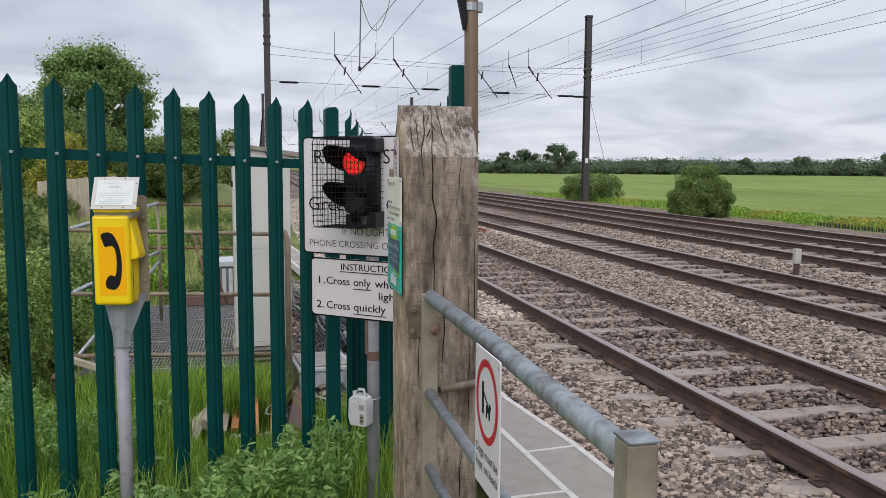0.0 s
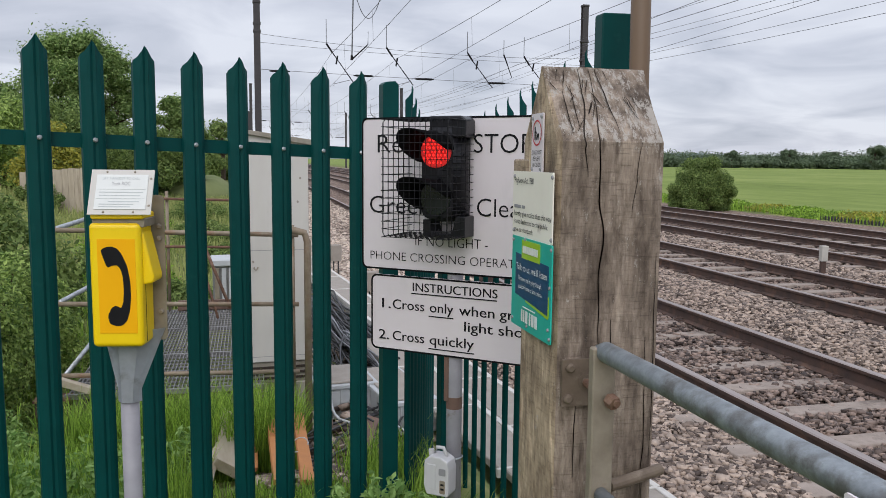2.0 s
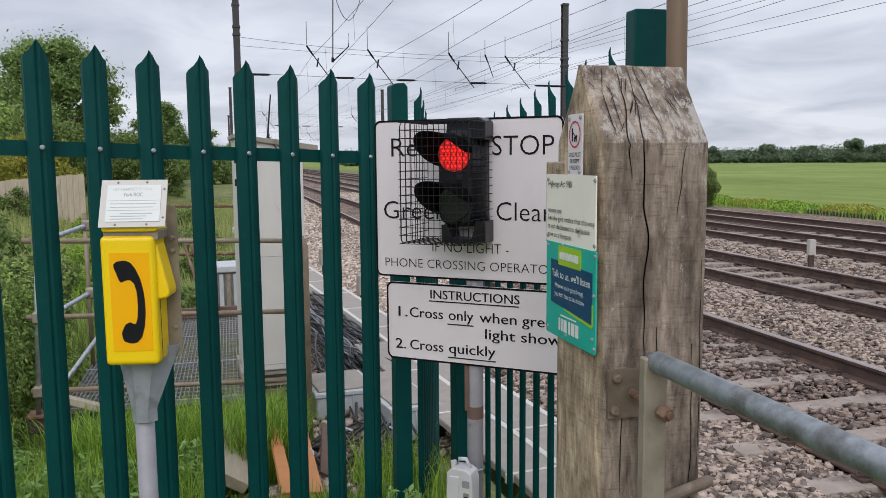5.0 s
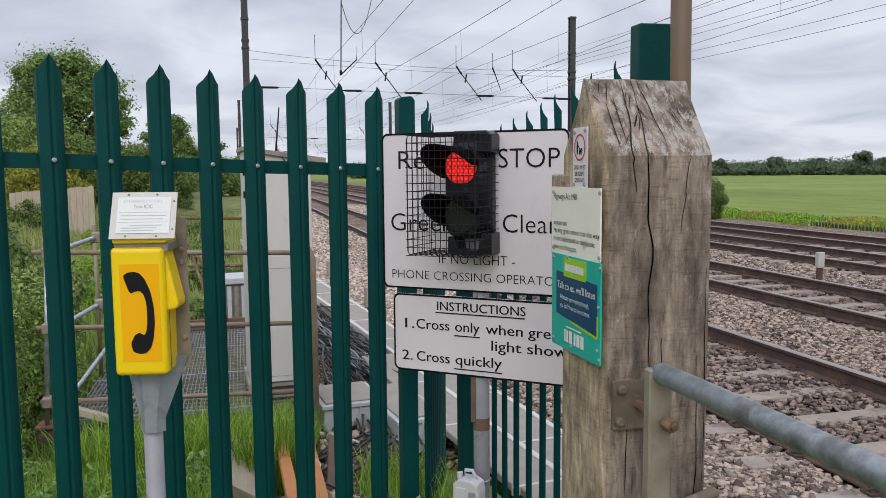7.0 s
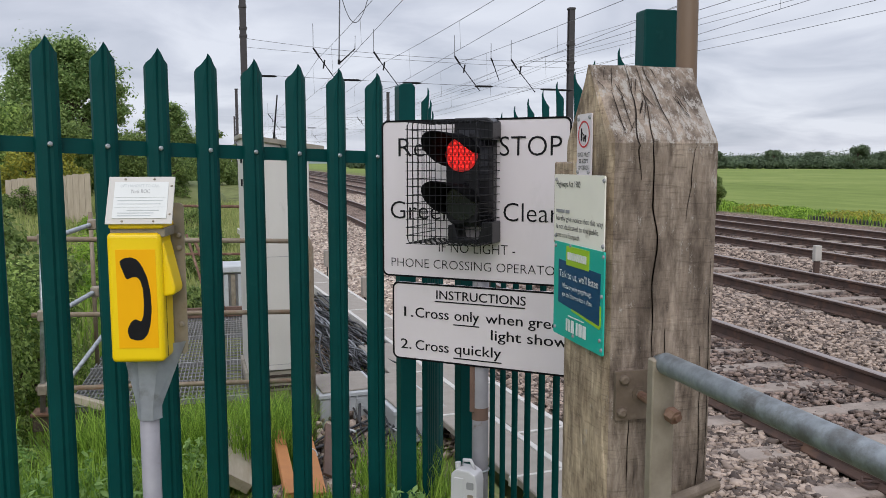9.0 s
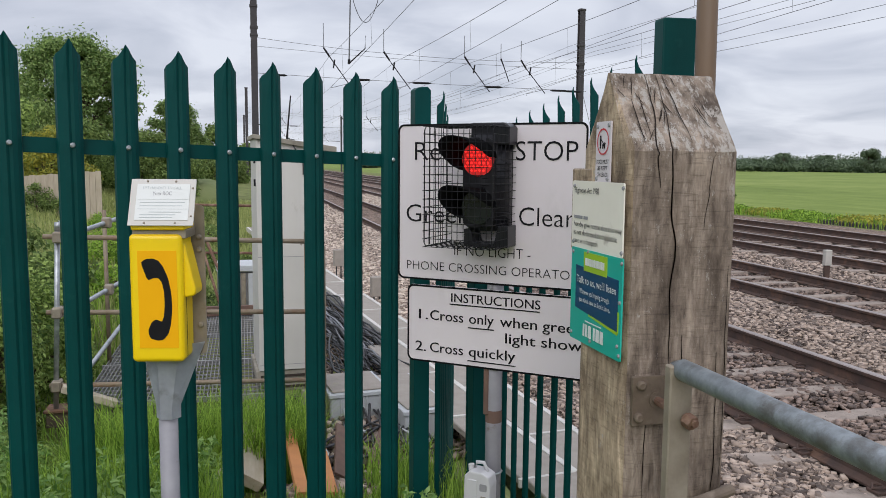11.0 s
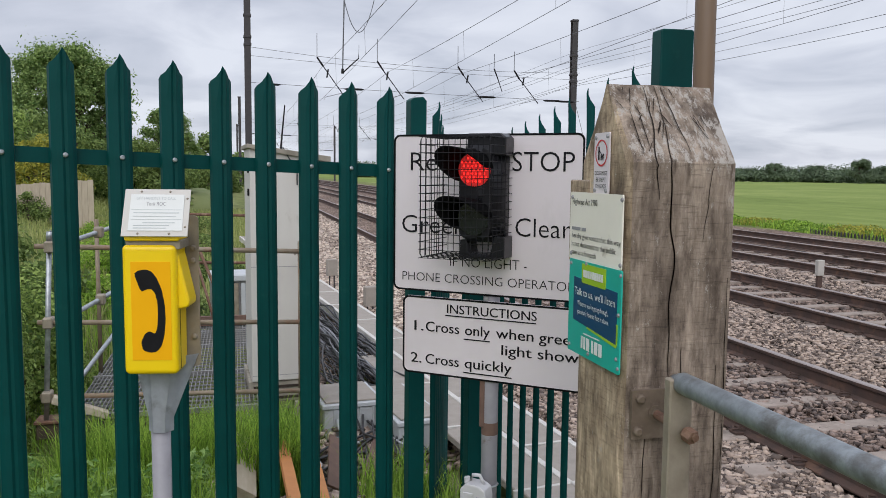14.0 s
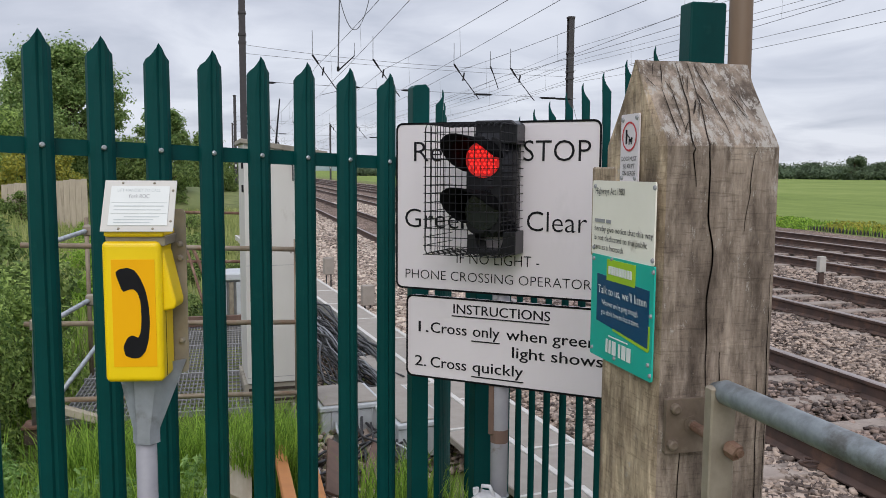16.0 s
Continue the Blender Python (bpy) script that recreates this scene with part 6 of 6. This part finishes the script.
# ---- plants ----
def leaves(name, centres, radii, count, size, material, seed, parent=None, flat=0.5, shell=0.55, aspect=0.45):
    """Leaf blades scattered through clumps; each blade is two triangles folded at the midrib."""
    r = np.random.default_rng(seed)
    centres, radii = np.asarray(centres, float), np.asarray(radii, float)
    if radii.ndim == 1:
        radii = np.repeat(radii[:, None], 3, 1)
    wts = (radii.prod(1)) ** (2 / 3)
    idx = r.choice(len(centres), count, p=wts / wts.sum())
    d = r.normal(size=(count, 3)); d /= np.linalg.norm(d, axis=1, keepdims=True)
    rad = shell + (1 - shell) * r.random(count) ** 0.8
    if shell < 0.1:
        rad *= np.clip(1 + 0.38 * r.normal(size=count), 0.3, 2.0)
    rad *= 1 + 0.18 * np.sin(d[:, 0] * 7 + idx) * np.cos(d[:, 2] * 6 + idx * 2)
    p = centres[idx] + d * rad[:, None] * radii[idx]
    nrm = d + r.normal(0, 0.7, (count, 3)); nrm[:, 2] += flat; nrm /= np.linalg.norm(nrm, axis=1, keepdims=True)
    ax = np.cross(nrm, r.normal(size=(count, 3))); ax /= np.linalg.norm(ax, axis=1, keepdims=True)
    bx2 = np.cross(nrm, ax)
    s = (size * r.uniform(0.6, 1.3, count))[:, None]
    v = np.stack([p - ax * s, p + bx2 * s * aspect + nrm * s * 0.15, p + ax * s, p - bx2 * s * aspect + nrm * s * 0.15], 1).reshape(-1, 3)
    base = np.arange(count)[:, None] * 4
    f = np.concatenate([base + [0, 1, 2], base + [0, 2, 3]])
    return raw(name, v, f, material, parent, "stuff")


def tree(x, y, z, h, w, seed, count, size, material, label, clumps=34, trunk=0.16, low=0.3):
    t = thing("tree", yaw(x, y, z, 0), label, "tree", "", "")
    r = random.Random(seed)
    cs, rs = [], []
    for k in range(clumps):
        a, u = r.uniform(0, 2 * math.pi), r.random()
        zz = h * (low + (0.92 - low) * u)
        env = w * math.sqrt(max(0.05, 1 - ((u - 0.42) / 0.62) ** 2))
        q = env * math.sqrt(r.random()) * 0.82
        cs.append((q * math.cos(a), q * math.sin(a), zz))
        s = w * r.uniform(0.09, 0.24)
        rs.append((s, s, s * r.uniform(0.65, 0.9)))
    b = tube(None, [(0, 0, -0.3), (0.05 * w, 0, h * 0.3), (0.0, 0.04 * w, h * 0.62), (0.03, 0, h * 0.85)], [trunk * 1.3, trunk, trunk * 0.6, trunk * 0.2], 9)
    for c in cs[::2]:
        s = max(0.15 * h, c[2] - 0.28 * h)
        tube(b, [(0.02 * w, 0, min(s, h * 0.7)), (c[0] * 0.5, c[1] * 0.5, (s + c[2]) / 2 + 0.04 * h), c], [trunk * 0.4, trunk * 0.22, trunk * 0.08], 6)
    part("trunk", b, BARK, t)
    leaves("crown", cs, rs, count, size, material, seed, t, 0.5, 0.05)
    return t


tree(-8.0, 42.0, 0.2, 7.25, 3.3, 3, 110000, 0.085, LEAF, "broad leafy tree behind the fence", 210, 0.28, 0.16)
tree(-11.6, 40.0, 0.3, 4.6, 2.6, 4, 26000, 0.11, LEAF, "leafy tree in the row behind the fence", 36, 0.2, 0.1)
tree(-3.9, 47.0, -0.2, 5.2, 2.0, 5, 36000, 0.085, LEAF, "smaller leafy tree behind the fence", 120, 0.18, 0.08)
tree(-2.2, 66.0, -0.3, 4.6, 2.2, 6, 9000, 0.16, LEAF_BUSH, "small tree beside the railway", 24, 0.16, 0.08)
tree(-15.5, 46.0, 0.3, 6.0, 3.4, 14, 14000, 0.17, LEAF, "leafy tree in the row behind the fence", 34, 0.2, 0.1)


def bush(x, y, z, w, d, h, count, size, material, seed, label, clumps=18, name="bush"):
    t = thing(name, yaw(x, y, z, 0), label, "bush", "", "")
    r = random.Random(seed)
    cs, rs = [], []
    for k in range(clumps):
        a, q = r.uniform(0, 2 * math.pi), math.sqrt(r.random())
        zz = h * (1 - 0.5 * q ** 3) * r.uniform(0.06, 0.92)
        cs.append((w * q * 0.85 * math.cos(a), d * q * 0.85 * math.sin(a), zz))
        s = r.uniform(0.13, 0.27) * min(w, h)
        rs.append((s, s, s * 0.8))
    # the body of the bush, close and full down to the ground
    cs.append((0, 0, h * 0.42)); rs.append((w * 0.86, d * 0.86, h * 0.50))
    b = bmesh.new()
    for c in cs[::2]:
        tube(b, [(c[0] * 0.1, c[1] * 0.1, -0.1), (c[0] * 0.5, c[1] * 0.5, c[2] * 0.55), c], [0.03 * h, 0.02 * h, 0.006 * h], 5)
    part("branch", b, BARK, t)
    leaves("foliage", cs, rs, count, size, material, seed, t)
    return t


bush(-6.0, 27.5, 0.0, 1.5, 1.2, 2.5, 12000, 0.06, LEAF_YELLOW, 21, "yellow-green bush behind the concrete wall", 30)
bush(-9.0, 30.0, 0.2, 2.6, 1.6, 3.6, 22000, 0.075, LEAF_SHRUB, 30, "pale green bush rising beside the concrete wall", 44)
bush(-9.5, 36.0, 0.3, 4.5, 2.0, 3.8, 26000, 0.09, LEAF_BUSH, 22, "green hedge bush below the trees", 60)
bush(-4.6, 40.0, -0.3, 2.6, 2.0, 3.4, 26000, 0.08, LEAF_BUSH, 23, "green bush beside the embankment", 54)
bush(-2.6, 75.0, -0.3, 3.0, 3.0, 3.0, 12000, 0.14, LEAF_BUSH, 24, "far green bush beside the railway", 30)
bush(-1.4, 112.0, -0.4, 5.0, 4.0, 4.2, 14000, 0.2, LEAF_BUSH, 34, "far green bush where the railway narrows", 30)
bush(-2.55, 5.9, -0.45, 0.80, 0.8, 1.75, 30000, 0.021, LEAF_SHRUB, 25, "grey-green shrub growing beside the platform", 60, "shrub")
bush(-2.15, 7.6, -0.45, 0.7, 0.9, 1.3, 20000, 0.024, LEAF_SHRUB, 26, "grey-green shrub growing beside the platform", 46, "shrub")
bush(-2.05, 6.75, -0.5, 0.42, 0.5, 1.45, 16000, 0.020, LEAF_SHRUB, 35, "dark green shrub growing against the platform rail", 44, "shrub")
bush(-1.95, 5.35, -0.45, 0.5, 0.45, 0.85, 14000, 0.020, LEAF_SHRUB, 36, "dark green undergrowth below the platform", 40, "shrub")
bush(-3.2, 5.0, -0.3, 0.8, 0.7, 1.6, 22000, 0.022, LEAF_SHRUB, 37, "dark green shrub behind the palisade fence", 50, "shrub")
bush(-3.0, 9.5, -0.3, 1.2, 1.2, 1.5, 16000, 0.04, LEAF_BUSH, 27, "green bramble thicket beside the platform", 40, "shrub")
for k, (x, y, w, h) in enumerate(((-2.3, 4.9, 0.5, 0.75), (-1.75, 5.2, 0.45, 0.6), (-2.7, 4.4, 0.5, 0.7), (-1.9, 5.9, 0.4, 0.7), (-1.35, 5.75, 0.3, 0.35), (-2.0, 4.3, 0.45, 0.45))):
    bush(x, y, height(x, y) - 0.02, w, w, h, 7000, 0.019, WEED if k % 2 else LEAF_SHRUB, 80 + k, "leafy green undergrowth between fence and platform", 36, "undergrowth_plant")
bush(17.95, 30.2, -0.6, 1.45, 1.3, 2.45, 70000, 0.04, LEAF_BUSH, 28, "round green bush at the field edge", 70)
bush(20.6, 47.6, -0.6, 2.3, 1.4, 2.0, 18000, 0.065, LEAF_BUSH, 29, "low green bush around the mast foot", 46)
for k in range(16):
    bush(21.6 + random.uniform(-0.6, 1.6), 18 + 2.2 * k + random.uniform(-0.5, 0.5), -0.75, 1.3, 1.4, random.uniform(0.35, 0.6), 1600, 0.07, LEAF_YELLOW if k % 3 == 0 else GRASS, 40 + k, "low bright green growth along the field fence", 10, "verge_plant")

# hedge and woods across the field
rf = random.Random(31)
hc, hr = [], []
for k in range(460):
    a = radians(8 + 78 * k / 460)
    far = k % 3 == 0
    dist = rf.uniform(430, 470) if far else rf.uniform(325, 345)
    swell = 0.6 + 0.8 * noise.noise((a * 9, 2, 0)) + 0.5 * noise.noise((a * 40, 5, 0))
    hh = (5.8 + 2.6 * swell) if far else (2.2 + 1.7 * swell + rf.uniform(-0.5, 0.8))
    hc.append((dist * math.sin(a), dist * math.cos(a), hh * 0.35)); hr.append((4.2, 4.2, max(hh * 0.62, 1.2)))
tagged(leaves("far_hedge", hc, hr, 230000, 0.60, LEAF_FAR, 33, None, 0.5, 0.25), "far hedge and woodland across the field", "hedge", "", "stuff")
for a, dist, h, w in ((17.0, 320, 9.5, 5.0), (21.0, 325, 12.0, 9.0), (18.6, 400, 11.5, 9.0), (14.5, 400, 10.0, 9.0), (33.5, 330, 7.0, 4.0), (37.0, 330, 7.5, 5.0), (42.0, 320, 9.0, 5.5), (43.5, 330, 6.5, 6.0), (28.0, 335, 6.5, 6.0), (39.5, 340, 7.0, 5.0)):
    tree(dist * math.sin(radians(a)), dist * math.cos(radians(a)), -1.2, h, w, int(a * 10), 12000, 0.42, LEAF_FAR, "distant broad tree in the field hedge", 40, 0.4, 0.05)


# low ridge at the horizon; its haze is put into the pale blue-green colour
hills = []
for k in range(120):
    a = radians(2 + 90 * k / 119)
    hills.append((2400 * math.sin(a), 2400 * math.cos(a), 20 + 14 * noise.noise((a * 5, 1, 0)) + 5 * noise.noise((a * 30, 3, 0))))
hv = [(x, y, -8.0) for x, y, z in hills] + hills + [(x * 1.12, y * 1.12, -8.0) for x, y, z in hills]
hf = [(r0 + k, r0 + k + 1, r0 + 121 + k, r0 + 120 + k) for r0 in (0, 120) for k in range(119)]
tagged(raw("distant_ridge", hv, hf, mat("hazy_far_woodland", (0.30, 0.36, 0.37), (0.23, 0.29, 0.29), scale=0.012, rough=1.0, spec=0.0), kind="structure", smooth=True), "low wooded ridge on the horizon, haze painted on in blue-green", "backdrop")

# grass and weeds
def blades(name, spots, lo, hi, width, material, seed, label):
    r = np.random.default_rng(seed)
    n = len(spots)
    z = np.array([height(x, y) for x, y in spots])
    base = np.column_stack([spots, z - 0.01])
    a = r.uniform(0, 2 * np.pi, n)
    h = r.uniform(lo, hi, n)
    bend = r.uniform(0.12, 0.65, n) * h
    side = np.stack([np.cos(a + np.pi / 2), np.sin(a + np.pi / 2), np.zeros(n)], 1) * (width * r.uniform(0.6, 1.4, n))[:, None]
    fw = np.stack([np.cos(a), np.sin(a), np.zeros(n)], 1)
    up = np.array([0, 0, 1.0])
    m1 = base + fw * (bend * 0.25)[:, None] + up * (h * 0.55)[:, None]
    m2 = base + fw * (bend * 0.62)[:, None] + up * (h * 0.86)[:, None]
    tip = base + fw * bend[:, None] + up * h[:, None]
    v = np.stack([base - side, base + side, m1 - side * 0.8, m1 + side * 0.8, m2 - side * 0.5, m2 + side * 0.5, tip], 1).reshape(-1, 3)
    k = np.arange(n)[:, None] * 7
    f = np.concatenate([k + [0, 1, 3], k + [0, 3, 2], k + [2, 3, 5], k + [2, 5, 4], k + [4, 5, 6]])
    return tagged(raw(name, v, f, material, kind="stuff"), label, "grass")


def patch(x0, x1, y0, y1, n):
    return np.stack([rng.uniform(x0, x1, n), rng.uniform(y0, y1, n)], 1)


def keep(p):
    """Leave the platform, the cabinet and the path free of grass."""
    onpf = (p[:, 0] > -1.5) & (p[:, 0] < 0.3) & (p[:, 1] > 6.35) & (p[:, 1] < 9.3)
    gate = (p[:, 0] > 0.36) & (p[:, 1] < 3.0)
    worn = (p[:, 1] < 2.9) & (rng.random(len(p)) < (2.9 - p[:, 1]) / 0.9)
    gate |= worn
    return p[~(onpf | gate)]


blades("long_grass", keep(patch(-3.2, -0.42, 3.7, 6.3, 15000)), 0.08, 0.34, 0.0028, GRASS, 61, "long green grass behind the palisade fence")
blades("long_grass", keep(patch(-3.8, 0.1, 1.9, 3.75, 16500)), 0.06, 0.30, 0.0024, GRASS, 62, "long green grass in front of the palisade fence")
blades("long_grass", keep(patch(-1.25, 0.05, 5.3, 6.34, 6500)), 0.28, 0.58, 0.0034, GRASS, 69, "tall bright grass growing up to the platform edge")
blades("long_grass", keep(patch(-0.42, 0.10, 5.75, 6.35, 2600)), 0.15, 0.45, 0.004, GRASS, 67, "grass tufts growing round the leaning boards")
blades("long_grass", keep(patch(-0.42, 0.30, 3.7, 4.5, 1500)), 0.04, 0.14, 0.003, GRASS, 68, "short grass below the leaning boards")
for k, (x, y, w, h) in enumerate(((-1.0, 11.5, 0.5, 0.5), (-1.9, 13.0, 0.8, 0.7), (-0.7, 15.5, 0.6, 0.5), (-2.6, 17.0, 1.0, 0.9), (-1.2, 20.0, 0.9, 0.6), (-3.2, 23.0, 1.2, 0.8), (-1.7, 27.0, 1.1, 0.8))):
    bush(x, y, height(x, y) - 0.02, w, w, h, 5000, 0.035, GRASS if k % 2 else LEAF_BUSH, 120 + k, "bright green bramble clump on the lineside bank", 26, "bramble_clump")
blades("rough_grass", keep(patch(-8, 0.2, 9.2, 40, 30000)), 0.08, 0.34, 0.010, GRASS_DRY, 63, "rough dry grass on the lineside bank")
blades("rough_grass", keep(patch(-9, -1.6, 5.5, 14, 9000)), 0.12, 0.5, 0.006, GRASS, 64, "rough green grass beside the platform")
blades("verge_grass", patch(20.2, 25, 14, 60, 9000), 0.10, 0.36, 0.02, GRASS, 65, "bright grass along the field edge")
blades("long_grass", patch(0.25, 0.62, 3.25, 5.2, 1500), 0.06, 0.30, 0.003, GRASS, 66, "grass tufts growing below the sign")


def weed(x, y, h, seed):
    t = thing("weed_plant", yaw(x, y, height(x, y) - 0.01, 0), "leafy green weed growing at the fence foot", "weed", "weeds at the fence foot")
    r = random.Random(seed)
    b = bmesh.new()
    cs, rs = [], []
    for k in range(r.randint(2, 4)):
        dx, dy = r.uniform(-0.09, 0.09), r.uniform(-0.09, 0.09)
        tube(b, [(dx * 0.2, dy * 0.2, 0), (dx * 0.6, dy * 0.6, h * 0.55), (dx, dy, h)], [0.004, 0.003, 0.0015], 5)
        for i in range(7):
            u = 0.25 + 0.75 * i / 6
            cs.append((dx * u, dy * u, h * u)); rs.append((0.055 * (1.25 - 0.6 * u), 0.055 * (1.25 - 0.6 * u), 0.03))
    part("stem", b, WEED, t)
    leaves("foliage", cs, rs, 300, 0.023, WEED, seed, t, 0.7, 0.15, 0.36)


for k in range(46):
    u = k / 45
    weed(-0.40 + 0.72 * u + random.uniform(-0.08, 0.06), 3.0 + 0.42 * u + random.uniform(-0.22, 0.30), random.uniform(0.10, 0.32), 100 + k)
for k in range(58):
    weed(random.uniform(-2.5, -0.45), random.uniform(3.0, 4.9), random.uniform(0.12, 0.36), 160 + k)

# ---- concrete fence behind the bushes ----
wallc = thing("concrete_fence", yaw(-4.52, 25.6, 0.0, 6), "pale beige upright panel fence with creepers behind the lineside", "fence", "", "structure")
for k in range(14):
    part("panel", box(None, -1.95 + k * 0.155, -1.95 + k * 0.155 + 0.152, 0.004 * (k % 2), 0.06, -0.2, 1.02 + 0.012 * k + 0.01 * (k % 3), 0.004), BOARDS, wallc)
bush(-5.95, 25.2, -0.1, 0.75, 0.2, 0.95, 4200, 0.045, LEAF_BUSH, 91, "creeper climbing on the concrete fence", 16, "creeper")
mound = thing("earth_mound", yaw(-2.9, 42, -0.5, 0), "low grassy earth mound beside the railway", "mound", "", "structure")
mb = bmesh.new()
bmesh.ops.create_icosphere(mb, subdivisions=4, radius=1.0)
for v in mb.verts:
    v.co = Vector((v.co.x * 2.2, v.co.y * 3.0, v.co.z * 1.15 * (1 + 0.15 * noise.noise(v.co * 2.0))))
part("mound_body", mb, mat("grassy_earth", (0.20, 0.22, 0.09), (0.12, 0.16, 0.05), scale=1.2, rough=0.95, bump=0.3, bscale=8), mound, "", True)

# ---- far palisade along the field ----
ff = thing("field_fence", yaw(20.3, 14, -1.0, 90), "low dark palisade fence along the field edge", "fence", "", "structure")
me = finish(prism(None, [(-0.04, 0), (0.04, 0), (0.04, 0.50), (0.0, 0.58), (-0.04, 0.50)], "y", -0.01, 0.01), "field_pale", MASTPAINT)
for k in range(76):
    o = part("field_pale", me, None, ff)
    o.location = (k * 0.16, 0, 0)
part("field_rail", box(None, -0.1, 12.2, 0.012, 0.04, 0.34, 0.40), MASTPAINT, ff)
